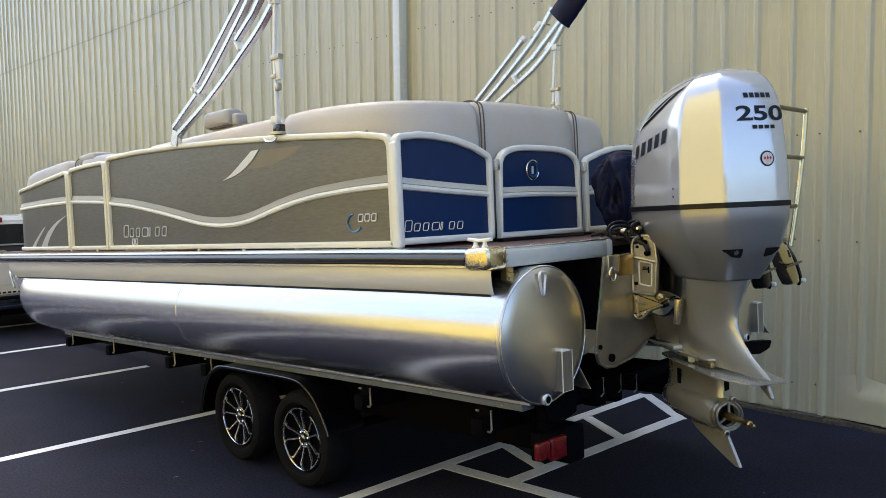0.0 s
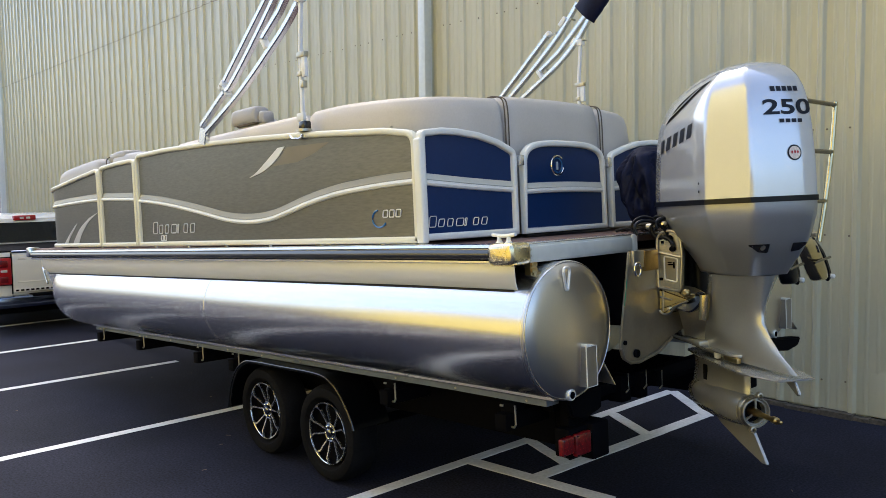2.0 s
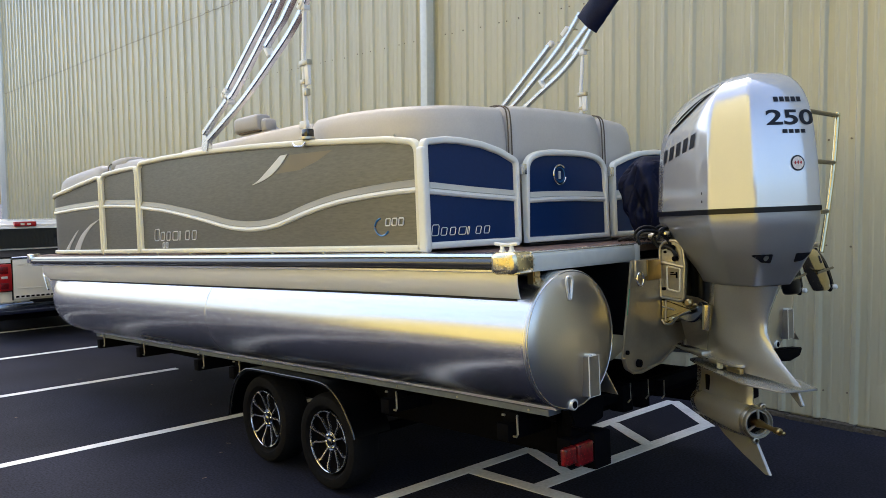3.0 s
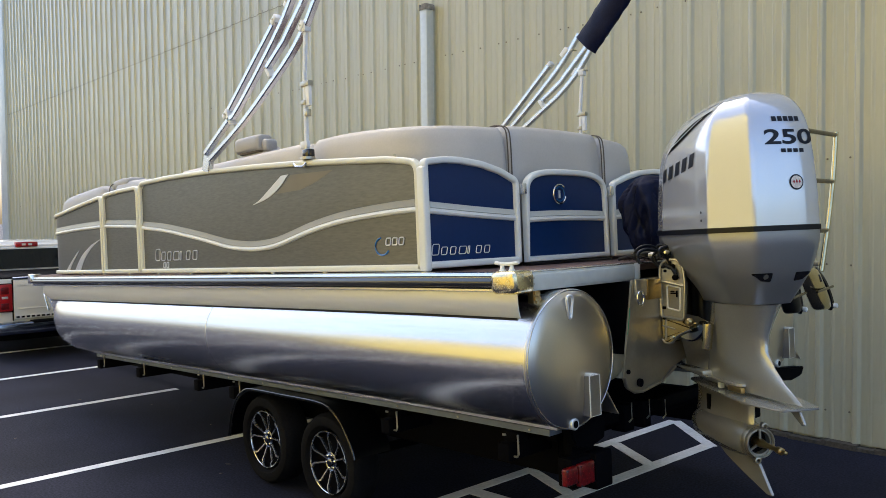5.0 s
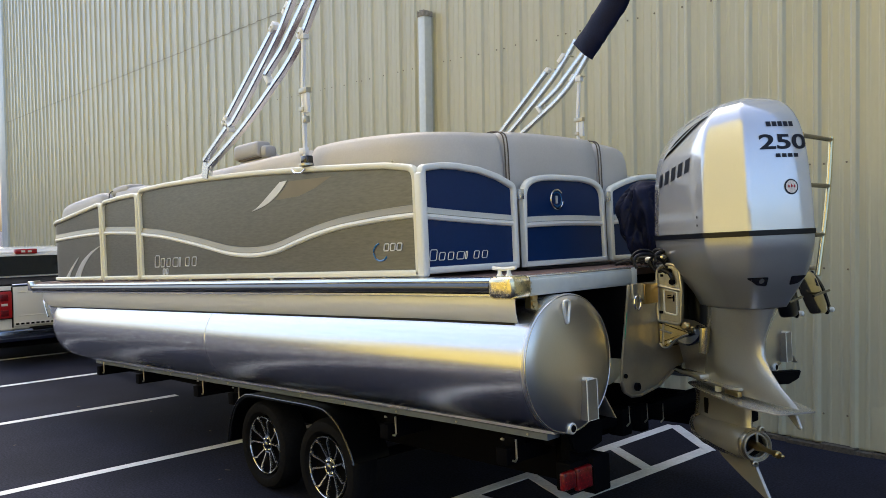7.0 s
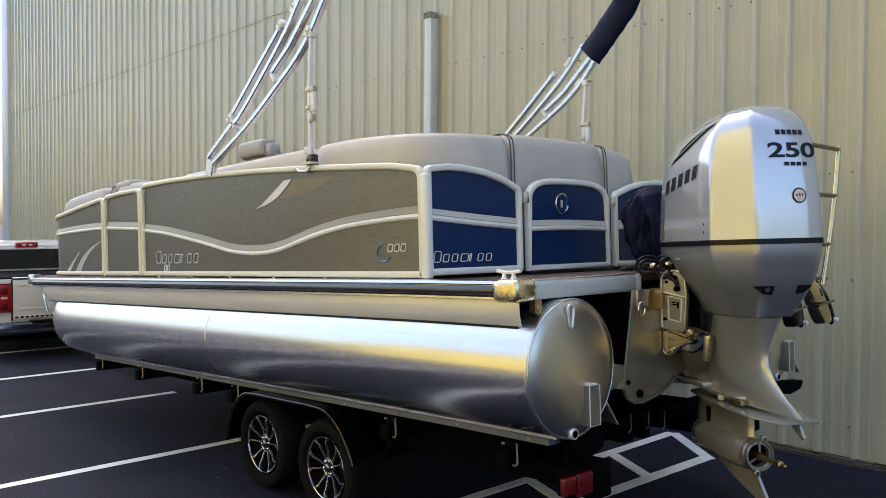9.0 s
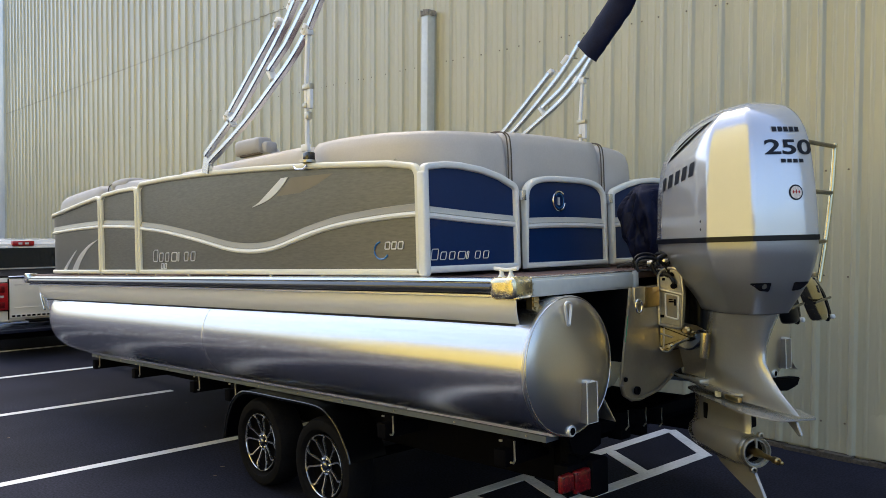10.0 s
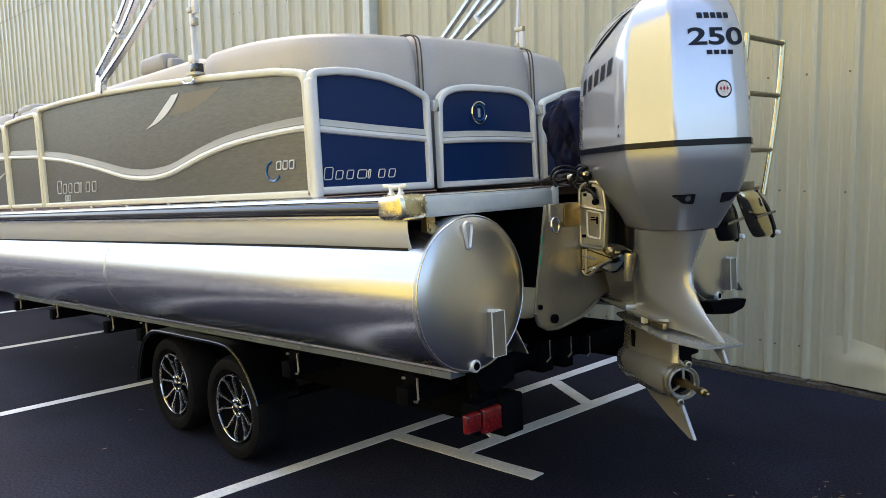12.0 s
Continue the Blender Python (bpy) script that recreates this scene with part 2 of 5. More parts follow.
def lerp_table(table, x):
    for (x0, y0), (x1, y1) in zip(table, table[1:]):
        if x <= x1:
            f = max(0.0, min(1.0, (x - x0) / (x1 - x0)))
            return y0 + f * (y1 - y0)
    return table[-1][1]

# ---- ground, lines, building ----
bm = bmesh.new()
xs = [-900, -60, -30] + [-20 + i for i in range(0, 41)] + [60, 900]
ys = [-900, -60, -30] + [-20 + i for i in range(0, 41)] + [60, 900]
vs = [[bm.verts.new((x, y, 0.0)) for y in ys] for x in xs]
for i in range(len(xs) - 1):
    for j in range(len(ys) - 1):
        bm.faces.new((vs[i][j], vs[i + 1][j], vs[i + 1][j + 1], vs[i][j + 1]))
tagged(part("ground", bm, M_ASPHALT), "dark blue-grey asphalt of a parking lot", "ground", kind="structure")


LINES = []


def painted_line(a, b, w=0.1):
    up = 0.0005 * len(LINES)
    LINES.append(up)
    a, b = Vector((*a, 0)), Vector((*b, 0))
    t = (b - a).normalized()
    s = Vector((-t.y, t.x, 0)) * w / 2
    n = max(2, int((b - a).length / 0.12))
    rings = []
    for i in range(n + 1):
        p = a + (b - a) * i / n
        e1, e2 = (noise.noise(p * 9) * 0.004, noise.noise(p * 9 + Vector((5, 5, 5))) * 0.004)
        rings.append([p + s * (1 + e1 * 20) + Vector((0, 0, 0.001)), p + s * (1 + e1 * 20) + Vector((0, 0, 0.0025 + up)),
                      p - s * (1 + e2 * 20) + Vector((0, 0, 0.0025 + up)), p - s * (1 + e2 * 20) + Vector((0, 0, 0.001))])
    ob = part("parking_line", loft(rings), M_LINE, smooth=False)
    return tagged(ob, "worn white painted stripe on the asphalt", "parking line", "parking lines", "structure")


for x, y1 in ((-3.33, 2.6), (-5.70, -0.1), (-7.85, 2.6), (-10.1, 2.6)):
    painted_line((x, -9.0), (x, y1))
painted_line((-0.80, -9.0), (-0.80, 2.62))
painted_line((-0.225, -0.12), (-0.16, 2.1), 0.11)
painted_line((-0.77, -0.15), (0.37, -0.05), 0.12)
painted_line((-0.76, 0.50), (-0.24, 0.29))
painted_line((-0.75, 1.58), (-0.22, 1.28))
painted_line((-0.78, 2.62), (-0.12, 2.08))

WALL_Y, WALL_TOP, LAP_Z = 2.86, 11.4, 5.42
wall = empty("wall_north", pose(0, 0, 0), "tan ribbed steel wall of a tall building", "wall", kind="structure")
core = part("wall_core", box((-23.7, WALL_Y + 0.03, 0.0), (16, WALL_Y + 14, WALL_TOP + 0.1)), M_PANEL, wall, smooth=False)
PITCH = 0.3048


def rib_profile(n):
    pts = []
    for k in range(n):
        x = k * PITCH
        pts += [(x - 0.010, 0.030), (x + 0.012, 0.031), (x + 0.018, 0.029), (x + 0.036, 0.003), (x + 0.042, 0.0), (x + 0.090, 0.0), (x + 0.100, 0.004), (x + 0.118, 0.004), (x + 0.128, 0.0),
                (x + 0.182, 0.0), (x + 0.192, 0.004), (x + 0.210, 0.004), (x + 0.220, 0.0), (x + 0.266, 0.0), (x + 0.272, 0.003), (x + PITCH - 0.016, 0.027)]
    return pts + [(n * PITCH - 0.011, 0.0335), (n * PITCH + 0.012, 0.0345), (n * PITCH + 0.021, 0.0300)]


def wall_panel_mesh(z0, z1, proud):
    prof = rib_profile(3)
    b = loft([[(x, -d - proud, z) for x, d in prof] for z in (z0, z1)], closed=False)
    r = b.faces[:]
    ret = bmesh.ops.extrude_face_region(b, geom=r)
    for v in ret["geom"]:
        if isinstance(v, bmesh.types.BMVert):
            v.co.y += 0.002
    return b


LAP_X = -3.20
PANEL_W = 3 * PITCH


def lap_rise(k):
    """The lap joint climbs a little from panel to panel."""
    return 0.0145 * (LAP_X + k * PANEL_W + 8.4)


low_panel = part("panel", wall_panel_mesh(0.05, LAP_Z + 0.4, 0.0), M_PANEL, wall, smooth=False)
high_panel = part("panel", wall_panel_mesh(LAP_Z, WALL_TOP + 0.2, 0.006), M_PANEL, wall, smooth=False)
first = -22
for k in range(first, 21):
    for src in (low_panel, high_panel):
        ob = src
        if k != first:
            ob = new("panel", src.data)
            ob.parent = wall
        ob.location = (LAP_X + k * PANEL_W, WALL_Y, lap_rise(k) if src is high_panel else 0)

# screw rows
bm = bmesh.new()
rng = random.Random(4)
for z in (0.30, 1.54, 2.44, 4.03, LAP_Z + 0.03, 6.8, 8.3):
    for k in range(-65, 40):
        x = LAP_X + k * PITCH - 0.055
        spots = [(x + rng.uniform(-0.008, 0.008), 0.004)]
        if k % 3 == 0:
            spots.append((x + 0.115, 0.004))
        if z == LAP_Z + 0.03:
            spots = [(x + 0.16, 0.008)]
        for sx, d in spots:
            zz = z + rng.uniform(-0.008, 0.008) + (lap_rise(k // 3) if z > LAP_Z else 0)
            ring = [[(sx + r * math.cos(a * math.pi / 3), WALL_Y - d - dd, zz + r * math.sin(a * math.pi / 3)) for a in range(6)] for r, dd in ((0.0095, 0.0), (0.007, 0.007))]
            loft(ring, bm=bm)
tagged(part("screws", bm, M_SCREW, wall, smooth=False), kind="stuff")

# dark gap under each upper panel where it laps the lower, broken and uneven
for k in range(first, 12):
    prof = rib_profile(3)
    zl = LAP_Z + lap_rise(k)
    x0 = LAP_X + k * PANEL_W
    b = loft([[(x0 + px, WALL_Y - d - 0.0075, zl + dz + 0.004 * noise.noise(Vector((x0 + px, k, 0)) * 7)) for px, d in prof] for dz in (-0.006, 0.002)], closed=False)
    part("lap_gap", b, M_SCREW, wall, smooth=False)

# closing trim at the far corner, base strip and roof edge
part("corner_trim", box((-23.95, WALL_Y - 0.09, 0), (-23.3, WALL_Y + 0.2, WALL_TOP), 0.01), M_PIPE, wall, "pale grey corner trim")
part("eave_trim", box((-23.97, WALL_Y - 0.12, WALL_TOP - 0.02), (16.1, WALL_Y + 0.1, WALL_TOP + 0.25), 0.02), M_PIPE, wall)
bm = bmesh.new()
x = -23.9
while x < 16:
    w = rng.uniform(0.08, 0.3)
    box((x, WALL_Y - 0.05 - rng.uniform(0, 0.03), -0.01), (x + w, WALL_Y + 0.02, rng.uniform(0.025, 0.06)), bm=bm)
    x += w
tagged(part("foundation_edge", bm, M_DEBRIS, smooth=False), "crumbling earthy edge at the foot of the wall", "foundation", kind="structure")

# downspout
down = empty("downspout", pose(-4.42, WALL_Y, 0), "pale grey box downspout fixed to the ribbed wall", "downspout")
part("pipe", box((-0.065, -0.16, 0.05), (0.06, -0.035, 4.66), 0.012), M_PIPE, down)
bm = bmesh.new()
for k in range(9):
    a = -0.075 + 0.017 * k
    box((a, -0.17, 4.63), (a + 0.011, -0.03, 4.68 + rng.uniform(0, 0.03)), bm=bm)
part("collar", bm, M_CONC, down, "dirty torn collar")
for z in (0.8, 2.3):
    part("strap", box((-0.085, -0.166, z), (0.08, -0.034, z + 0.03), 0.004), M_PIPE, down)

# the building across the lot, in the sun
far = empty("far_building", pose(0, 0, 0), "sunlit ochre metal building across the lot", "building", kind="structure")


def hall(x0, x1, y, depth, height):
    prof = []
    k = x0
    while k < x1 - 0.3:
        prof += [(k, 0.0), (k + 0.2, 0.0), (k + 0.22, 0.03), (k + 0.28, 0.03)]
        k += 0.3
    part("facade", loft([[(px, y + d, z) for px, d in prof] for z in (0, height)], closed=False), M_OCHRE, far, smooth=False)
    part("body", box((x0, y - depth, 0), (x1, y - 0.02, height)), M_OCHRE, far, smooth=False)
    part("roof", box((x0 - 0.3, y - depth - 0.3, height), (x1 + 0.3, y + 0.3, height + 0.25), 0.03), M_PIPE, far)


hall(-14.0, -7.1, -11.5, 9.0, 4.6)
hall(-6.8, 4.0, -11.0, 12.0, 16.0)
hall(4.3, 11.1, -11.5, 9.0, 3.5)

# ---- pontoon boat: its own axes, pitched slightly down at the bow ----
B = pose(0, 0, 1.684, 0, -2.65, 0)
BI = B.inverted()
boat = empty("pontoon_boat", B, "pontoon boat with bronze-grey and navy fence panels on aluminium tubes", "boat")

TUBE_Y, TUBE_Z, TUBE_R = 1.065, -0.445, 0.34


def sag(x):
    """The underbody hangs a little lower towards the bow."""
    return 0.009 * min(0.0, x)


def pontoon(side):
    y0 = -TUBE_Y if side < 0 else 1.12
    bo = -0.04 if side < 0 else 0.02
    rings = []
    stations = [0.80, 0.796, 0.3, -0.6, -1.5, -2.3, -3.2, -4.1, -5.0, -5.35]
    for x in stations:
        rings.append((x, TUBE_R, TUBE_Z + sag(x)))
    rings = [(x, r, r, z) for x, r, z in rings]
    for x, zt, zb, half in ((-5.6, -0.158, -0.838, 0.336), (-5.8, -0.16, -0.833, 0.325), (-5.95, -0.162, -0.815, 0.305), (-6.06, -0.168, -0.78, 0.275), (-6.14, -0.176, -0.735, 0.24), (-6.20, -0.19, -0.67, 0.195), (-6.245, -0.205, -0.60, 0.15), (-6.28, -0.235, -0.52, 0.1), (-6.295, -0.27, -0.45, 0.045)):
        rings.append((x, (zt - zb) / 2, half, (zt + zb) / 2))
    n = 56
    tube = part("pontoon", loft([[(x, y0 + h * math.sin(2 * math.pi * j / n), z + r * math.cos(2 * math.pi * j / n)) for j in range(n)] for x, r, h, z in rings]),
                M_ALU, boat, "brushed aluminium tube", angle=60)
    cap_prof = [(0.795, TUBE_R + 0.004), (0.808, TUBE_R + 0.004), (0.812, TUBE_R - 0.004), (0.822, TUBE_R - 0.02), (0.835, TUBE_R * 0.8), (0.846, TUBE_R * 0.5), (0.851, TUBE_R * 0.2), (0.852, 0.002)]
    b = lathe(cap_prof, 64, "x")
    bmesh.ops.translate(b, verts=b.verts, vec=(0, y0, TUBE_Z))
    part("end_cap", b, M_ALUCAP, tube, "domed end cap with a welded rim", angle=30)
    part("rim_weld", sweep([(0.812, y0 + (TUBE_R - 0.003) * math.sin(a * math.pi / 32), TUBE_Z + (TUBE_R - 0.003) * math.cos(a * math.pi / 32)) for a in range(64)], 0.0035, 6, closed=True, up=(1, 0, 0)), M_ALU, tube, "bright weld bead")
    for x in (-2.37,):
        part("weld_seam", sweep([(x, y0 + (TUBE_R + 0.001) * math.sin(a * math.pi / 24), TUBE_Z + sag(x) + (TUBE_R + 0.001) * math.cos(a * math.pi / 24)) for a in range(48)], 0.0025, 6, closed=True, up=(1, 0, 0)), M_ALU, tube)
    # box bracket, drain plug and lifting eye on the cap
    ya, yb, za, zb = y0 + bo + 0.078, y0 + bo + 0.160, TUBE_Z - 0.285, TUBE_Z - 0.085
    bk = part("bracket_box", box((0.82, ya, za), (0.882, yb, zb), 0.003), M_BRACKETDARK, tube, "square grey sheet bracket", smooth=False)
    # white rim paints the highlight along the bracket's folded edges
    part("bracket_edge", sweep([(0.881, ya, za), (0.881, yb, za), (0.881, yb, zb), (0.881, ya, zb)], 0.003, 6, closed=True, up=(1, 0, 0)), M_FRAMEW, bk, "white line for the highlight on the folded edge")
    for k in range(3):
        part("bracket_tape", box((0.845, ya + 0.006 + 0.022 * k, zb - 0.001), (0.88, ya + 0.024 + 0.022 * k, zb + 0.012 - 0.003 * k), 0.004), M_FRAMEW, bk)
    b = lathe([(0.8, 0.029), (0.832, 0.029), (0.836, 0.026), (0.836, 0.018), (0.825, 0.015)], 20, "x")
    bmesh.ops.translate(b, verts=b.verts, vec=(0, y0 + bo + 0.015, TUBE_Z - 0.315))
    plug = part("drain_plug", b, M_SKIRT, tube, "pale ringed drain plug")
    part("plug_core", lathe([(0.815, 0.018), (0.838, 0.018), (0.839, 0.01)], 16, "x"), M_BLACK, plug).location = (0, y0 + bo + 0.015, TUBE_Z - 0.315)
    eye = rounded([(-0.028, 0.315, 0.028), (-0.007, 0.205, 0.007), (0.007, 0.205, 0.007), (0.028, 0.315, 0.028)], 5)
    part("lifting_eye", sweep([(0.848, y0 - 0.05 + p.x, TUBE_Z + p.y) for p in eye], 0.007, 8, closed=True, up=(1, 0, 0)), M_SKIRT, tube, "cream welded lifting eye")
    b = plate([(0.6, TUBE_Z - 0.30), (0.88, TUBE_Z - 0.31), (0.8, TUBE_Z - 0.18), (0.6, TUBE_Z - 0.18)], "y", y0 + 0.27, y0 + 0.276)
    part("gusset", b, M_ALUCAP, tube)
    # nose gusset and its bright strut
    yg = y0 + side * 0.13
    part("nose_gusset", plate([(-6.74, -0.2), (-6.48, -0.47), (-6.3, -0.47), (-6.3, -0.2)], "y", yg - 0.004, yg + 0.004), M_ALU, tube)
    part("nose_strut", sweep([(-6.76, yg + side * 0.02, -0.235), (-6.615, yg + side * 0.02, -0.42)], 0.012, 8), M_CHROME, tube, "bright strut under the bow")
    # rub keel under the tube
    kz = TUBE_Z - TUBE_R
    part("keel", loft([[(x, y0 - 0.03, kz - 0.02 + sag(x)), (x, y0 + 0.03, kz - 0.02 + sag(x)), (x, y0 + 0.03, kz + 0.02 + sag(x)), (x, y0 - 0.03, kz + 0.02 + sag(x))] for x in (0.72, 0.0, -5.6)]), M_ALU, tube)
    return tube


for side in (-1, 1):
    pontoon(side)

# centre tube, dark under the deck
b = lathe([(0.25, 0.02), (0.25, 0.3), (-5.4, 0.3), (-6.4, 0.1)], 32, "x")
bmesh.ops.translate(b, verts=b.verts, vec=(0, 0, -0.47))
part("centre_tube", b, M_ALUCAP, boat)

# deck and its edges
part("deck", box((-6.62, -1.33, -0.05), (0.70, 1.33, -0.012), 0.004), M_DECK, boat, "brown woven vinyl deck")
part("underskin", box((-6.2, -1.2, -0.11), (0.62, 1.2, -0.06)), M_BLACK, boat)
for x in [0.35 - 0.62 * k for k in range(11)]:
    part("crossmember", box((x - 0.03, -1.28, -0.105), (x + 0.03, 1.28, -0.052)), M_ALUCAP, boat)


def rail_profile(side):
    y = 1.33 * side
    s = side
    top = [(y, -0.004), (y + s * 0.03, 0.0), (y + s * 0.052, -0.006), (y + s * 0.056, -0.02), (y + s * 0.045, -0.026)]
    mid = [(y + s * 0.04, -0.026), (y + s * 0.062, -0.03), (y + s * 0.07, -0.045), (y + s * 0.07, -0.06), (y + s * 0.06, -0.076), (y + s * 0.04, -0.08)]
    low = [(y + s * 0.04, -0.08), (y + s * 0.055, -0.084), (y + s * 0.055, -0.094), (y + s * 0.04, -0.1), (y, -0.1)]
    return top, mid, low


for side in (-1, 1):
    top, mid, low = rail_profile(side)
    inner = [(1.30 * side, -0.1), (1.30 * side, -0.004)]
    part("deck_rail", loft([[(x, y, z + 0.5 * sag(x)) for y, z in top + low + inner] for x in (0.62, 0.0, -6.6)]), M_ALU, boat, "polished aluminium deck edge rail", angle=50)
    part("rub_strip", loft([[(x, y, z + 0.5 * sag(x)) for y, z in mid + [(1.34 * side, -0.08), (1.34 * side, -0.026)]] for x in (0.6, 0.0, -6.58)]), M_RAILRUBBER, boat, "black rubber rub strip", angle=50)
    b = box((-6.68, 1.29 * side if side > 0 else -1.41, -0.105), (-6.58, 1.41 if side > 0 else -1.29, 0.004), 0.012)
    part("bow_corner", b, M_CHROME, boat)
    # skirt below the rail
    prof = [(1.345, -0.1), (1.347, -0.13), (1.346, -0.16), (1.342, -0.185), (1.336, -0.21), (1.331, -0.222), (1.329, -0.226)]
    rings = [[(x, y * side, z + 0.5 * sag(x) + (0.5 * sag(x) if z < -0.11 else 0)) for y, z in prof] for x in (0.72, 0.0, -6.15)]
    rings.append([(-6.35, y * side, -0.13 + (z + 0.1) * 0.8) for y, z in prof])
    b = loft(rings, closed=False)
    ret = bmesh.ops.extrude_face_region(b, geom=b.faces[:])
    for v in ret["geom"]:
        if isinstance(v, bmesh.types.BMVert):
            v.co.y -= 0.004 * side
    part("side_skirt", b, M_SKIRT, boat, "smooth aluminium skirt under the deck", angle=50)
    # thin black strip painting the shadow gap between skirt and tube
    part("skirt_edge", loft([[(x, 1.331 * side, -0.224 + sag(x)), (x, 1.334 * side, -0.224 + sag(x)), (x, 1.334 * side, -0.235 + sag(x)), (x, 1.331 * side, -0.235 + sag(x))] for x in (0.7, 0.0, -6.15)]), M_RUBBER, boat, "dark strip for the shadow gap below the skirt")
    # stern fascia and corner casting
    y0, y1 = sorted((side * 0.40, side * 1.26))
    b = box((0.70, y0, -0.1), (0.745, y1, -0.004), 0.006)
    box((0.742, y0, -0.09), (0.752, y1, -0.02), 0.004, bm=b)
    part("stern_fascia", b, M_PIPE, boat, "silver extrusion along the stern edge")
    y0, y1 = sorted((side * 0.34, side * 0.4))
    part("fascia_end", box((0.68, y0, -0.098), (0.748, y1, -0.002), 0.008), M_FRAMEW, boat)
    y0, y1 = sorted((side * 1.255, side * 1.412))
    # corner metal carries its yellow reflection as a gold tint
    corner = part("corner_casting", box((0.60, y0, -0.108), (0.762, y1, 0.003), 0.03, seg=4), M_CORNER, boat, "polished cast corner", angle=80)
    b = bmesh.new()
    for z in (-0.035, -0.065):
        s2 = lathe([(0.75, 0.008), (0.762, 0.006)], 10, "x")
        bmesh.ops.translate(s2, verts=s2.verts, vec=(0, 1.27 * side, z))
        merge(b, s2)
    part("corner_screw", b, M_CAST, corner)
    b = bmesh.new()
    for k in range(4):
        box((0.735, 1.225 * side - 0.02, -0.205 + 0.028 * k), (0.745, 1.225 * side + 0.02, -0.183 + 0.028 * k), 0.003, bm=b)
    box((0.70, 1.225 * side - 0.025, -0.22), (0.737, 1.225 * side + 0.025, -0.1), bm=b)
    part("skirt_bracket", b, M_BRASS, boat)
    # cleat
    cl = empty("cleat", B @ pose(0.66, 1.345 * side, 0.002), "polished mooring cleat on the deck corner", "cleat", "cleats")
    part("horn", sweep(spline([(-0.075, 0, 0.04), (-0.04, 0, 0.036), (0, 0, 0.033), (0.04, 0, 0.036), (0.075, 0, 0.04)], 4), 0.009, 8), M_FRAMEW, cl)
    for dx in (-0.03, 0.03):
        part("foot", loft([[(dx + r * math.cos(a * math.pi / 5), r * math.sin(a * math.pi / 5), z) for a in range(10)] for r, z in ((0.02, 0.0), (0.011, 0.012), (0.009, 0.036))]), M_FRAMEW, cl)

part("stern_deck_trim", box((0.69, -1.26, -0.012), (0.745, 1.26, -0.002), 0.003), M_ALU, boat)


# ---- fence panels ----
HALF, ARC_S, ARC_R = 1.27, 5.93, 0.65


def side_map(side):
    def f(s, z, d):
        if s <= ARC_S:
            return Vector((-s, side * (HALF + d), z))
        a = min((s - ARC_S) / ARC_R, math.pi / 2)
        extra = max(0.0, s - ARC_S - ARC_R * math.pi / 2)
        r = ARC_R + d
        return Vector((-ARC_S - r * math.sin(a), side * ((HALF - ARC_R) + r * math.cos(a) - extra), z))
    return f


def stern_map(s, z, d):
    return Vector((d, s, z))


def fence_frame(name, outline, f, mat, parent, w=0.039, depth=0.03, label=""):
    """Rounded bar bent along a closed outline in the panel's plane."""
    area = sum(outline[i - 1].x * outline[i].y - outline[i].x * outline[i - 1].y for i in range(len(outline)))
    if area < 0:
        outline = outline[::-1]
    loops = [(0.0, -0.01), (0.0, depth * 0.62), (w * 0.08, depth * 0.86), (w * 0.24, depth), (w * 0.76, depth), (w * 0.92, depth * 0.86), (w, depth * 0.62), (w, -0.01)]
    rings = []
    for off, d in loops:
        rings.append([f(p.x, p.y, d) for p in inset(outline, off)])
    rings.append(rings[0])
    return part(name, loft(rings, True, False), mat, parent, label, angle=60)


def strip(top, bottom, s0, s1, f, d0, d1, n=40):
    """Sheet between two curves z(s), with a thickness."""
    rings = []
    for i in range(n + 1):
        s = s0 + (s1 - s0) * i / n
        a, b = top(s), bottom(s)
        rings.append([f(s, a, d1), f(s, (a + b) / 2, d1), f(s, b, d1), f(s, b, d0), f(s, a, d0)])
    return loft(rings)


def ridge(mid, s0, s1, f, up, down, n=40, d=0.012, lift=0.016):
    """Band that follows z = mid(s): the upper half falls back, the lower half stands proud."""
    low = up < 0.0
    step = ((0.0, 0.002), (-0.002, 0.02), (-0.018, 0.024), (down - up + 0.004, 0.018), (down - up, 0.002)) if low else ((0.0, 0.002), (-0.003, 0.008), (-0.02, 0.012), (down - up + 0.001, 0.019), (down - up, 0.002))
    rings = []
    for i in range(n + 1):
        s = s0 + (s1 - s0) * i / n
        z = mid(s)
        rings.append([f(s, z + up + dz, o) for dz, o in step])
    return loft(rings)


WAVE = [(0.0, 0.352), (0.25, 0.349), (0.51, 0.338), (0.79, 0.318), (1.1, 0.274), (1.44, 0.206), (1.62, 0.183), (1.82, 0.176), (2.0, 0.184), (2.22, 0.207), (2.66, 0.281), (3.25, 0.366), (3.64, 0.404), (3.88, 0.43), (4.3, 0.452), (4.66, 0.466), (5.35, 0.466), (6.07, 0.451), (7.6, 0.42)]
WAVE_S = [(p.x, p.y) for p in spline([(a, b, 0) for a, b in WAVE], 6)]
TOP_LONG = [(0.0, 0.615), (0.28, 0.66), (1.06, 0.722), (1.755, 0.765), (2.5, 0.798), (3.2, 0.815), (3.7, 0.812)]
TOP_GATE = [(3.8, 0.785), (4.2, 0.785), (4.62, 0.77)]
TOP_BOW = [(4.7, 0.765), (5.3, 0.715), (5.85, 0.665), (6.3, 0.635), (6.9, 0.60), (7.6, 0.59)]


def wave(s):
    return lerp_table(WAVE_S, s) + 0.013


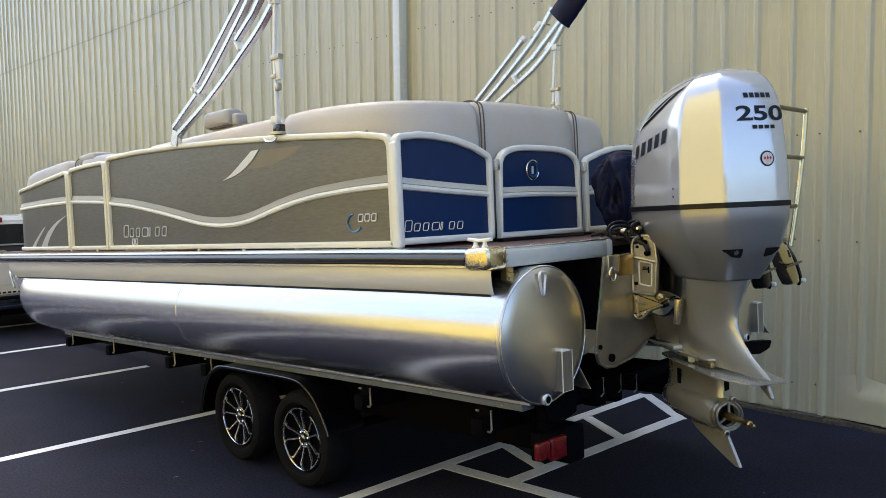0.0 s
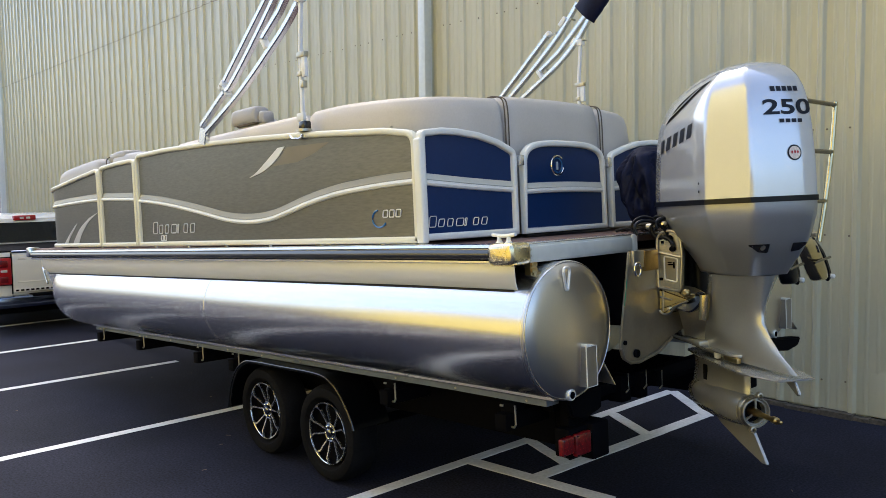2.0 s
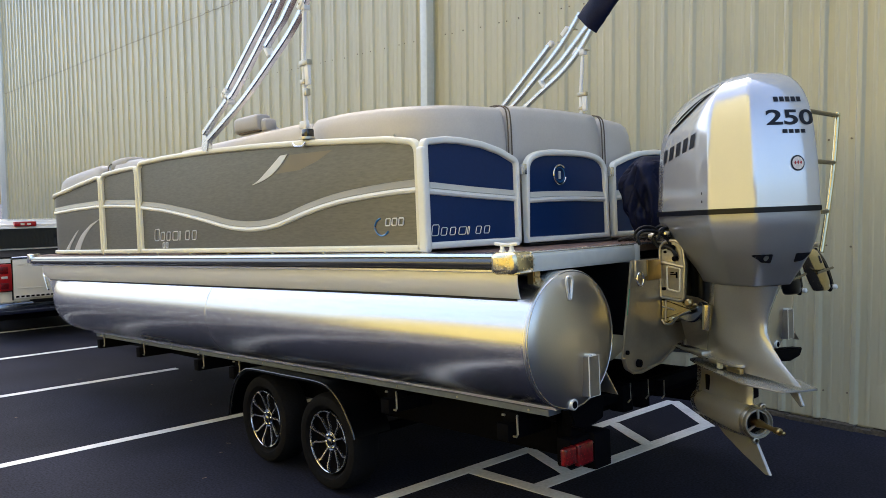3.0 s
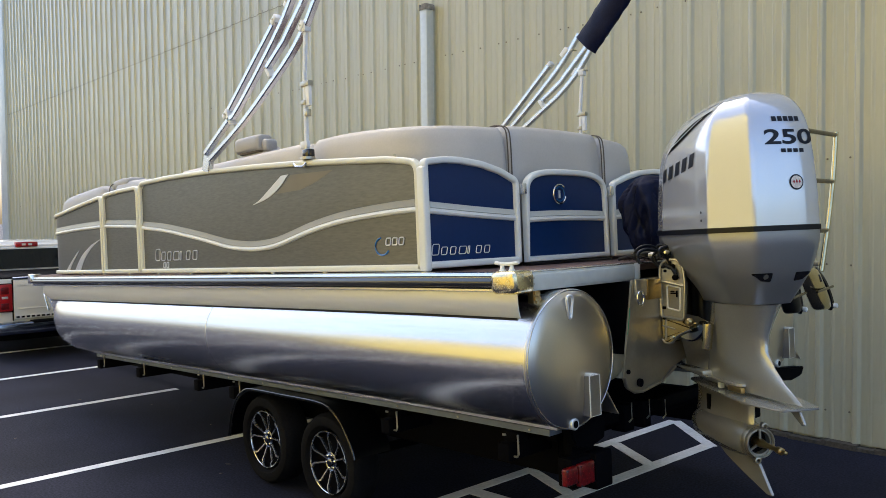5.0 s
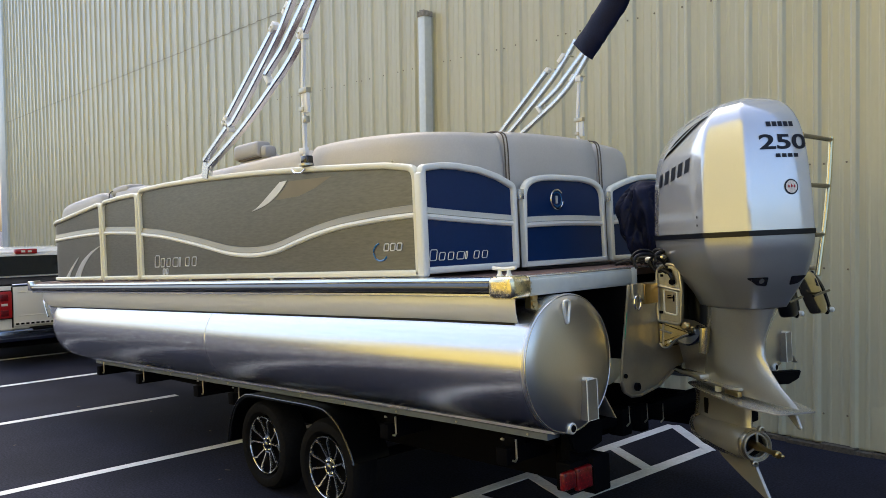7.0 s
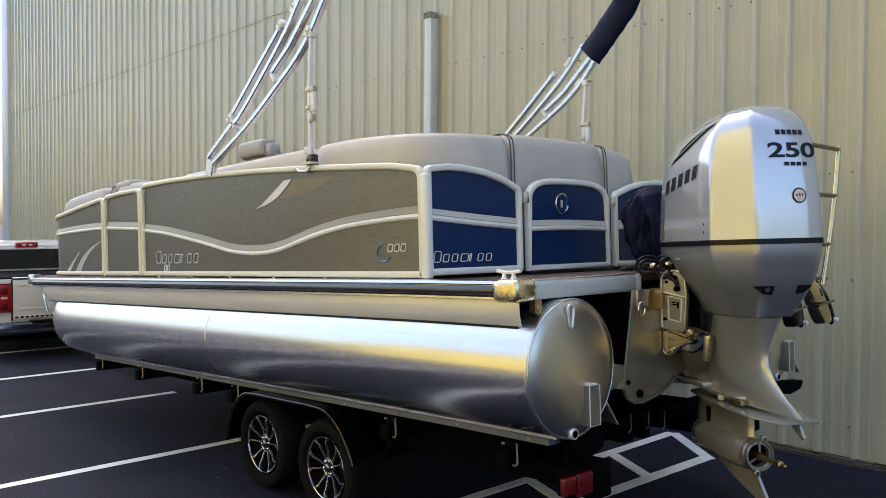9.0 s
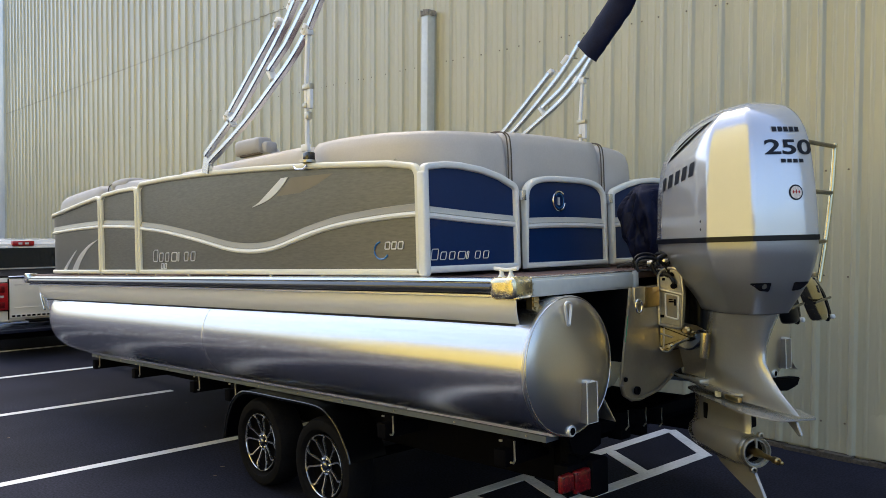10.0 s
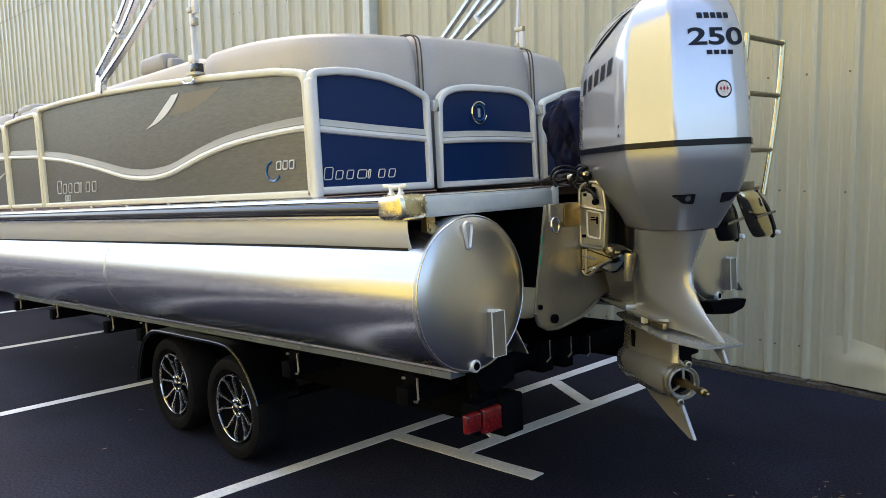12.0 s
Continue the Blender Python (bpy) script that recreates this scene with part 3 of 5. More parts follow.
def outline_block(f, s0, s1, z0, z1, lean, r):
    """A plain hollow four-sided shape of thin raised bar."""
    corners = [(s0, z0), (s1, z0), (s1 + lean, z1), (s0 + lean, z1)]
    pts = []
    for (a, b), (c, d) in zip(corners, corners[1:] + corners[:1]):
        pts += [f(a + (c - a) * q, b + (d - b) * q, 0.008) for q in (0.12, 0.5, 0.88)]
    return sweep(pts, r, 6, closed=True, up=f(0.0, 0.0, 1.0) - f(0.0, 0.0, 0.0))


def side_fence(side):
    f = side_map(side)
    for name, top, s0, s1, r0, r1 in (("long_side_panel", TOP_LONG, 0.008, 3.76, 0.1, 0.09), ("side_gate", TOP_GATE, 3.785, 4.638, 0.09, 0.1), ("bow_panel", TOP_BOW, 4.662, 7.4, 0.09, 0.08)):
        tops = [(s, z) for s, z in top if s0 + 0.1 < s < s1 - 0.1]
        corners = [(s0, 0.0, 0.015), (s0, lerp_table(top, s0), r0)] + [(s, z, 0.3) for s, z in tops] + [(s1, lerp_table(top, s1), r1), (s1, 0.0, 0.015)]
        outline = rounded(corners, 8)
        if name == "bow_panel":
            dense = []
            for a, b in zip(outline, outline[1:] + outline[:1]):
                k = max(1, int((b - a).length / 0.08))
                dense += [a.lerp(b, i / k) for i in range(k)]
            outline = dense
        frame_ob = fence_frame("fence_frame", outline, f, M_FRAME, None, label="")
        frame_ob.name = name
        frame_ob.parent = boat
        frame_ob["label"] = {"long_side_panel": "long bronze-grey side panel in an ivory frame", "side_gate": "narrow bronze-grey gate in an ivory frame", "bow_panel": "curved bronze-grey bow panel in an ivory frame"}[name]
        tz = lambda s: lerp_table(top, s) - 0.03
        a, b = s0 + 0.03, s1 - 0.03
        edge = lambda s: tz(s) - 0.05 * max(0, 1 - min(s - a, b - s) / 0.06) ** 2
        n = 50 if name != "side_gate" else 12
        part("upper_skin", strip(edge, wave, a, b, f, -0.004, 0.004, n), M_SKIN, frame_ob)
        part("lower_skin", strip(wave, lambda s: 0.03, a, b, f, -0.004, 0.004, n), M_SKIN, frame_ob)
        part("wave_band", ridge(wave, a, b, f, 0.036, -0.006, n), M_TRIMTAN, frame_ob, "olive tan wave band")
        part("wave_trim", ridge(wave, a, b, f, -0.006, -0.04, n), M_FRAMEW, frame_ob, "white wave trim")
        if name == "long_side_panel":
            # swoosh, lettering bars and emblem
            poly = [(p.x, p.y) for p in spline([(1.815, 0.480, 0), (1.72, 0.508, 0), (1.58, 0.575, 0), (1.425, 0.653, 0)], 5)] + [(p.x, p.y) for p in spline([(1.335, 0.655, 0), (1.425, 0.59, 0), (1.54, 0.535, 0), (1.66, 0.502, 0), (1.80, 0.4795, 0)], 5)]
            part("swoosh", loft([[f(s, z, d) for s, z in poly] for d in (0.003, 0.008)]), M_GRAPHIC, frame_ob, "silver blade-shaped graphic")
            poly = [(1.31, 0.648), (0.83, 0.635), (1.0, 0.58), (1.2, 0.54), (1.50, 0.535), (1.40, 0.585)]
            part("swoosh_shadow", loft([[f(s, z, d) for s, z in poly] for d in (0.002, 0.005)]), M_GRAPHICTAN, frame_ob, "tan trailing graphic")
            for k in range(7):
                a0, z1, wide = 3.485 - 0.117 * k, 0.205 if k == 0 else 0.178, (0.085, 0.07, 0.065, 0.095, 0.02, 0.065, 0.07)[k]
                part("badge_shape", outline_block(f, a0, a0 - wide, 0.108, z1, -0.014, 0.0042), M_BADGE, frame_ob, "raised chrome shape")
            for a0 in (3.33, 3.27):
                part("badge_stroke", outline_block(f, a0, a0 - 0.035, 0.046, 0.09, -0.008, 0.005), M_BADGE, frame_ob)
            for k in range(3):
                a0 = 0.335 - 0.058 * k
                part("badge_glyph", outline_block(f, a0, a0 - 0.04, 0.152, 0.192, -0.008, 0.004), M_BADGE, frame_ob, "raised chrome shape")
            arc = [f(0.37 + 0.065 * math.cos(a), 0.145 + 0.05 * math.sin(a), 0.006) for a in [1.4 - 0.25 * k for k in range(17)]]
            part("model_ring", sweep(arc, 0.006, 6), M_BADGEBLUE, frame_ob, "blue ring emblem")
            part("rail_screw", sweep([f(0.2, 0.655, 0.02), f(0.2, 0.655, 0.034)], 0.006, 8), M_CAST, frame_ob)
        if name == "bow_panel":
            for pts in ([(5.76, 0.04), (5.66, 0.04), (5.55, 0.12), (5.35, 0.24), (5.43, 0.215), (5.6, 0.13)], [(5.49, 0.04), (5.33, 0.04), (5.22, 0.14), (5.02, 0.25), (4.76, 0.335), (5.0, 0.29), (5.25, 0.2), (5.4, 0.11)]):
                half_n = len(pts) // 2
                pts = [(p.x, p.y) for run in (pts[:2], pts[1:half_n + 2], pts[half_n + 1:] + pts[:1]) for p in spline([(a, c, 0) for a, c in run], 4)[:-1]]
                part("bow_swoosh", loft([[f(s, z, d) for s, z in pts] for d in (0.003, 0.008)]), M_GRAPHIC, frame_ob, "silver blade-shaped graphic")
    # deck standoffs under the rails
    for k in range(9):
        part("standoff", sweep([f(0.35 + k * 0.62, -0.012, 0.0), f(0.35 + k * 0.62, 0.004, 0.0)], 0.014, 8), M_ALU, boat)


for side in (-1, 1):
    side_fence(side)

STERN_TOP = [(-1.27, 0.62), (-1.12, 0.636), (-1.0, 0.636), (-0.82, 0.62), (-0.66, 0.585), (-0.56, 0.55), (-0.50, 0.505)]
for side in (-1, 1):
    e = 0.505 if side < 0 else 0.465
    pts = [(-1.288, 0.012, 0.015), (-1.288, 0.615, 0.05)] + [(s, z, 0.25) for s, z in STERN_TOP[1:-2]] + [(-e, 0.525, 0.07), (-e, 0.012, 0.015)]
    pts = [(s * -side, z, r) for s, z, r in pts]
    outline = rounded(pts, 8)
    part("corner_post", box((-0.03, min(side * 1.301, side * 1.25), -0.004), (0.0315, max(side * 1.301, side * 1.25), 0.575), 0.016, seg=3), M_FRAMEW, boat)
    fr = fence_frame("stern_panel", outline, stern_map, M_FRAMEW, boat, label="navy stern panel in a silver-white frame")
    tt = lambda s: lerp_table(STERN_TOP, -abs(s)) - 0.025
    mid = lambda s: lerp_table([(-1.27, 0.352), (-0.9, 0.325), (-0.45, 0.298)], -abs(s))
    s0, s1 = sorted((side * 1.26, side * (e + 0.03)))
    part("upper_skin", strip(tt, mid, s0, s1, stern_map, -0.004, 0.004, 24), M_NAVY, fr)
    part("lower_skin", strip(mid, lambda s: 0.04, s0, s1, stern_map, -0.004, 0.004, 24), M_NAVY, fr)
    part("band", ridge(mid, s0, s1, stern_map, 0.034, -0.002, 24), M_TRIMGREY, fr)
    part("band_trim", ridge(mid, s0, s1, stern_map, -0.002, -0.036, 24), M_FRAMEW, fr)
    if side < 0:
        for k in range(7):
            a0 = -1.235 + 0.069 * k
            part("badge_shape", outline_block(stern_map, a0, a0 + (0.05, 0.042, 0.04, 0.056, 0.012, 0.04, 0.042)[k], 0.086, 0.145 if k == 0 else 0.128, 0.011, 0.0028), M_BADGE, fr, "raised chrome shape")

GATE_C, GATE_A, GATE_Z, GATE_H = -0.0225, 0.4275, 0.40, 0.197
outline = [Vector((GATE_C - GATE_A, 0.012))]
for k in range(41):
    a = math.pi * (1 - k / 40)
    c, q = math.cos(a), math.sin(a)
    outline.append(Vector((GATE_C + GATE_A * math.copysign(abs(c) ** 0.58, c), GATE_Z + GATE_H * abs(q) ** 0.58)))
outline.append(Vector((GATE_C + GATE_A, 0.012)))
gate = fence_frame("stern_gate", outline, stern_map, M_FRAMEW, boat, label="navy stern gate in a silver-white frame")
gt = lambda s: GATE_Z + GATE_H * max(0.0, 1 - abs((s - GATE_C) / GATE_A) ** 3.45) ** 0.29 - 0.02
part("upper_skin", strip(gt, lambda s: 0.3, -0.42, 0.375, stern_map, -0.004, 0.004, 24), M_NAVY, gate)
part("lower_skin", strip(lambda s: 0.3, lambda s: 0.04, -0.42, 0.375, stern_map, -0.004, 0.004, 8), M_NAVY, gate)
part("band", ridge(lambda s: 0.3 - 0.05 * s * s, -0.42, 0.375, stern_map, 0.034, -0.002, 12), M_TRIMGREY, gate)
part("band_trim", ridge(lambda s: 0.3 - 0.05 * s * s, -0.42, 0.375, stern_map, -0.002, -0.036, 12), M_FRAMEW, gate)
part("emblem_ring", sweep([(0.012, -0.10 + 0.062 * math.cos(a * math.pi / 12), 0.437 + 0.062 * math.sin(a * math.pi / 12)) for a in range(3, 24)], 0.006, 6, up=(1, 0, 0)), M_CHROME, gate, "chrome ring emblem")
part("emblem_ring", sweep([(0.012, -0.10 + 0.046 * math.cos(a * math.pi / 12), 0.437 + 0.046 * math.sin(a * math.pi / 12)) for a in range(-9, 10)], 0.004, 6, up=(1, 0, 0)), M_BADGEBLUE, gate)
b = box((0.003, -0.107, 0.41), (0.012, -0.093, 0.46))
part("emblem_bar", b, M_BADGE, gate, smooth=False)
for y in (-0.478, 0.435):
    part("hinge", box((0.005, y - 0.018, 0.43), (0.045, y + 0.018, 0.495), 0.004), M_BOW, boat)
part("gate_track", box((-0.03, -0.44, -0.01), (0.03, 0.42, 0.008), 0.003), M_RUBBER, boat)

# ---- seats ----
def cushion(name, path, width, height, parent, label="", mat=None):
    """A padded roll along a path of (x, y, z): rounded section of width and height, flat ends puffed."""
    pts = [Vector(p) for p in path]
    rings = []
    n = 18
    k = len(pts)
    for i, p in enumerate(pts):
        t = (pts[min(i + 1, k - 1)] - pts[max(i - 1, 0)])
        t.z = 0
        t.normalize()
        side = Vector((t.y, -t.x, 0))
        e = 1.0
        if i in (0, k - 1):
            e = 0.86
        ring = []
        for j in range(n):
            a = 2 * math.pi * j / n
            c, s = math.cos(a), math.sin(a)
            c = math.copysign(abs(c) ** 0.55, c)
            s = math.copysign(abs(s) ** 0.55, s)
            ring.append(p + side * (c * width / 2 * e) + Vector((0, 0, s * height / 2 * e)))
        rings.append(ring)
    return part(name, loft(rings), mat or M_VINYL, parent, label, angle=70)


bench = empty("stern_lounge", B, "taupe vinyl stern lounge behind the fence", "seat")
H = 0.8
# back roll: port side, round the corner, along the stern
port_roll = spline([(-1.22, -1.10, 0.47), (-0.9, -1.1, 0.475), (-0.55, -1.09, 0.462), (-0.3, -1.0, 0.452), (-0.19, -0.82, 0.452), (-0.17, -0.62, 0.456), (-0.17, -0.50, 0.46)], 4)
cushion("corner_backrest", port_roll, 0.2, H, bench)
cushion("centre_backrest", [(-0.17, y, 0.462 + 0.012 * (1 - (y / 0.55) ** 2)) for y in (-0.47, -0.45, -0.3, -0.1, 0.1, 0.3, 0.455, 0.475)], 0.2, H + 0.02, bench)
cushion("corner_backrest", spline([(-0.17, 0.505, 0.46), (-0.18, 0.7, 0.45), (-0.22, 0.88, 0.44), (-0.34, 1.02, 0.43), (-0.6, 1.09, 0.43), (-1.2, 1.1, 0.43)], 4), 0.2, H, bench)
for y in (-0.50, -0.47, 0.475, 0.505):
    part("piping", sweep(spline([(-0.062, y, 0.3), (-0.062, y, 0.6), (-0.066, y, 0.78), (-0.09, y, 0.852), (-0.17, y, 0.873), (-0.25, y, 0.86)], 5), 0.0045, 6), M_PIPING, bench, "dark piping")
part("seat_base", box((-0.75, -1.0, 0.0), (-0.28, 1.0, 0.42), 0.03), M_VINYL, bench)

lounge = empty("side_lounge", B, "taupe vinyl side lounge along the rail", "seat")
cushion("backrest", spline([(-3.3, -1.1, 0.46), (-2.6, -1.1, 0.468), (-2.0, -1.1, 0.472), (-1.6, -1.1, 0.475), (-1.26, -1.1, 0.475)], 4), 0.18, 0.79, lounge)
cushion("seat", [(-3.2, -0.75, 0.3), (-2.2, -0.75, 0.3), (-1.3, -0.75, 0.3)], 0.5, 0.3, lounge)
helm = empty("helm_chair", B @ pose(-2.78, -0.62, 0.0), "grey vinyl helm chair with a headrest pillow", "chair")
cushion("backrest", [(-0.30, 0.0, 0.70), (-0.2, 0.0, 0.735), (0.0, 0.0, 0.745), (0.22, 0.0, 0.735), (0.3, 0, 0.70)], 0.17, 0.58, helm, mat=M_VINYLGREY)
cushion("headrest", [(-0.235, -0.05, 1.055), (-0.225, -0.05, 1.06), (-0.18, -0.05, 1.065), (0.10, -0.05, 1.065), (0.15, -0.05, 1.06), (0.16, -0.05, 1.055)], 0.14, 0.135, helm, "rounded headrest pillow", M_VINYLGREY)
# dark strip painting the shade below the pillow
part("headrest_gap", box((-0.2, -0.09, 0.985), (0.14, 0.0, 1.005), 0.004), M_PIPING, helm, "dark strip for the shaded gap under the headrest")
cushion("headrest_end", [(0.17, -0.04, 1.03), (0.185, -0.04, 1.035), (0.24, -0.04, 1.03), (0.25, -0.04, 1.025)], 0.11, 0.10, helm, mat=M_VINYLGREY)
part("pedestal", lathe([(0.0, 0.16), (0.02, 0.15), (0.04, 0.05), (0.42, 0.05), (0.45, 0.2)], 20, "z"), M_CAST, helm)

# lounge vinyl with the bow's cool light put into a greyer colour
bow_seat = empty("bow_lounge", B, "vinyl bow lounge, greyed for cool light, behind the curved rail", "seat")
cushion("backrest", spline([(-4.78, -1.15, 0.487), (-5.4, -1.16, 0.458), (-5.95, -1.14, 0.422), (-6.33, -0.97, 0.386), (-6.48, -0.62, 0.37), (-6.48, -0.2, 0.37)], 5), 0.18, 0.78, bow_seat, mat=M_VINYLGREY)
cushion("backrest", spline([(-3.85, -1.1, 0.46), (-4.2, -1.1, 0.475), (-4.68, -1.1, 0.475)], 4), 0.16, 0.8, bow_seat, mat=M_VINYLGREY)
cushion("armrest", [(-4.72, -1.05, 0.845), (-4.70, -1.05, 0.855), (-4.55, -1.05, 0.865), (-4.36, -1.05, 0.86), (-4.34, -1.05, 0.85)], 0.2, 0.11, bow_seat, mat=M_VINYLGREY)
part("piping", sweep(spline([(-4.70, -1.188, 0.70), (-4.70, -1.184, 0.83), (-4.70, -1.15, 0.872), (-4.70, -1.10, 0.882), (-4.70, -1.02, 0.86)], 4), 0.005, 6), M_PIPING, bow_seat, "dark piping")

# ---- folded bimini top ----
bimini = empty("bimini_frame", B, "folded aluminium canopy frame with a navy canvas boot", "canopy frame")


def bimini_side(side):
    y = -1.29 if side < 0 else 1.40
    ox = 0.0 if side < 0 else 0.1
    up = 0.0 if side < 0 else 0.04
    made = set(bpy.data.objects)
    part("deck_hinge", plate([(-2.50, 0.79), (-2.40, 0.765), (-2.37, 0.84), (-2.41, 0.93), (-2.45, 0.93)], "y", y - 0.022, y + 0.022, 0.008), M_BOW, bimini, "white hinge bracket")
    W, V = 0.022, 0.0195
    part("main_bow", sweep(spline([(-2.43, y, 0.845), (-1.964, y, 1.034), (-1.712, y, 1.153), (-1.445, y, 1.297), (-1.223, y, 1.423), (-1.038, y, 1.565), (-0.889, y, 1.727), (-0.62, y * 0.99, 2.02)], 5), W, square=True, rz=V), M_BOW, bimini, angle=30)
    yi = y + 0.012 * side
    part("inner_bow", sweep(spline([(-2.43, yi, 0.915), (-2.068 + up, yi, 1.105), (-1.95 + up, yi, 1.15), (-1.648 + up, yi, 1.36), (-1.309 + up, yi, 1.624), (-1.131 + up, yi, 1.798), ((-0.9, yi, 2.03) if side < 0 else (-1.0, yi, 1.90))], 4), W, square=True, rz=V), M_BOW, bimini, angle=30)
    low = 0.0 if side < 0 else 0.06
    part("second_bow", sweep([(-2.08 + up + low, y, 1.177), (-1.72 + up + low * 0.6, y, 1.44), (-1.375 + up, y, 1.688)], W, square=True, rz=V), M_BOW, bimini, angle=30)
    part("third_bow", sweep([(-1.49 + up, yi, 1.39), (-1.265 + up, yi, 1.525), (-0.984 + up, yi, 1.762), (-0.75 + up, yi, 1.98)], W, square=True, rz=V), M_BOW, bimini, angle=30)
    yj = (min(y, yi) - 0.02, max(y, yi) + 0.02)
    # small clevis joints with their pins
    for x, z, turn, len2 in ((-2.085 + up, 1.165, -35, 0.04), (-1.375 + up, 1.69, -35, 0.035), (-1.20 + up, 1.77, -42, 0.045), (-1.05, 1.575, -48, 0.035)):
        m = Matrix.Translation((x, y, z)) @ pose(0, 0, 0, 0, turn, 0) @ Matrix.Translation((-x, -y, -z))
        jt = part("joint", box((x - len2, yj[0], z - 0.021), (x + len2, yj[1], z + 0.021), 0.006, m=m), M_WHITEFIT, bimini, "white joint fitting")
        part("pin", sweep([(x, yj[0] - 0.006, z), (x, yj[1] + 0.006, z)], 0.007, 8), M_CAST, jt)
    for x, z in ((-2.04 + up, 1.125), (-1.475 + up, 1.36)):
        m = Matrix.Translation((x, y, z)) @ pose(0, 0, 0, 0, 55, 0) @ Matrix.Translation((-x, -y, -z))
        lk = part("link", box((x - 0.045, yj[0] - 0.002, z - 0.013), (x + 0.05, yj[1] + 0.002, z + 0.013), 0.004, m=m), M_WHITEFIT, bimini)
        part("pin", sweep([(x - 0.02, yj[0] - 0.008, z + 0.03), (x - 0.02, yj[1] + 0.008, z + 0.03)], 0.007, 8), M_CAST, lk)
    # support strut
    sx = -1.075 if side < 0 else -1.02
    part("strut", sweep([(sx - 0.005, y, 0.78), (sx + 0.002, y, 1.237), (sx + 0.037, y, 1.56)], 0.0125, square=True), M_WHITEFIT, bimini, "white support strut", angle=30)
    part("strut_sleeve", box((sx + 0.018, y - 0.012, 1.065), (sx + 0.06, y + 0.012, 1.205), 0.004), M_WHITEFIT, bimini)
    part("strut_clamp", box((sx - 0.022, y - 0.02, 1.19), (sx + 0.065, y + 0.02, 1.225), 0.004), M_CAST, bimini)
    part("strut_collar", box((sx - 0.024, y - 0.02, 1.075), (sx + 0.02, y + 0.02, 1.105), 0.004), M_CAST, bimini)
    part("strut_latch", box((sx + 0.005, y - 0.018, 1.0), (sx + 0.04, y + 0.018, 1.045), 0.006), M_CAST, bimini)
    part("strut_head", box((sx + 0.01, y - 0.024, 1.535), (sx + 0.065, y + 0.024, 1.585), 0.006), M_WHITEFIT, bimini)
    part("strut_clip", box((sx - 0.06, y - 0.014, 0.80), (sx + 0.016, y + 0.014, 0.845), 0.004), M_WHITEFIT, bimini)
    part("strut_foot", box((sx - 0.025, y - 0.028, 0.735), (sx + 0.045, y + 0.028, 0.79), 0.01), M_GLOSSBLACK, bimini, "black strut foot")
    part("strut_base", lathe([(0.725, 0.05), (0.74, 0.048), (0.745, 0.03)], 16, "z", None), M_CAST, bimini).location = (sx, y, 0)
    for ob in set(bpy.data.objects) - made:
        ob.location.x += ox


for side in (-1, 1):
    bimini_side(side)
part("rail_clip", sweep([(-1.22, -1.305, 0.715), (-1.19, -1.31, 0.69), (-1.10, -1.31, 0.683), (-1.07, -1.305, 0.705)], 0.007, 8), M_CHROME, bimini, "small chrome clip under the rail")
# canvas boot over the bows, across the boat
path = spline([(-0.80, 1.36, 1.77), (-0.64, 1.37, 1.93), (-0.45, 1.37, 2.13), (-0.33, 1.33, 2.3), (-0.25, 1.15, 2.42), (-0.2, 0.7, 2.46), (-0.2, 0, 2.47), (-0.2, -0.7, 2.46), (-0.25, -1.1, 2.42), (-0.36, -1.25, 2.27), (-0.52, -1.28, 2.08), (-0.72, -1.28, 1.90)], 5)
rings = []
for i, p in enumerate(path):
    t = (path[min(i + 1, len(path) - 1)] - path[max(i - 1, 0)]).normalized()
    s1 = t.cross(Vector((0.7, 0, -0.7)))
    s1.normalize()
    s2 = s1.cross(t).normalized()
    ring = []
    for j in range(20):
        a = 2 * math.pi * j / 20
        w1, w2 = (0.06, 0.12)
        k = 1 + 0.15 * noise.noise(p * 17 + Vector((2 * math.cos(a), 2 * math.sin(a), 0))) + 0.18 * noise.noise(p * 6 + Vector((math.cos(a), math.sin(a), 0)))
        ring.append(p + s1 * (w1 * k * math.cos(a)) + s2 * (w2 * k * math.sin(a)))
    rings.append(ring)
part("canvas_boot", loft(rings), M_FABRIC, bimini, "navy canvas boot with folds", angle=60)

# ---- motor pod and transom ----
POD_HALF = [(0.60, -0.085), (0.71, -0.585), (0.69, -0.64), (0.63, -0.67), (0.55, -0.678), (0.36, -0.652), (0.22, -0.59), (0.12, -0.56)]
pod_poly = [(-y, z) for y, z in POD_HALF] + POD_HALF[::-1]
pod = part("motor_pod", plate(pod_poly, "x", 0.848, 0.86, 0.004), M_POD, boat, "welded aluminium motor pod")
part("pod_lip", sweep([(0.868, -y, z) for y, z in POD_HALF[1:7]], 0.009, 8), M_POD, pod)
part("tow_bracket", box((0.86, -0.585, -0.175), (0.878, -0.485, -0.085), 0.004), M_CAST, pod)
part("tow_ring", sweep([(0.885, -0.56 + 0.03 * math.cos(a * math.pi / 12), -0.185 + 0.036 * math.sin(a * math.pi / 12)) for a in range(24)], 0.0055, 8, closed=True, up=(1, 0, 0)), M_CHROME, pod)
part("transom_cap", box((0.84, -0.478, -0.2), (0.88, -0.345, -0.09), 0.008), M_BRASS, pod, "brassy transom cap")
part("drain", lathe([(0.86, 0.022), (0.875, 0.022), (0.876, 0.012), (0.866, 0.01)], 16, "x"), M_BLACK, pod).location = (0, -0.57, -0.63)
part("drain", lathe([(0.86, 0.012), (0.87, 0.012)], 12, "x"), M_BLACK, pod).location = (0, -0.67, -0.56)
part("edge_tape", loft([[(x, -0.633 - k, -0.23 - 4.55 * k), (x, -0.625 - k, -0.23 - 4.55 * k)] for k in (0.0, 0.03) for x in (0.862,)], closed=False), M_GREEN, pod, "green edge tape")
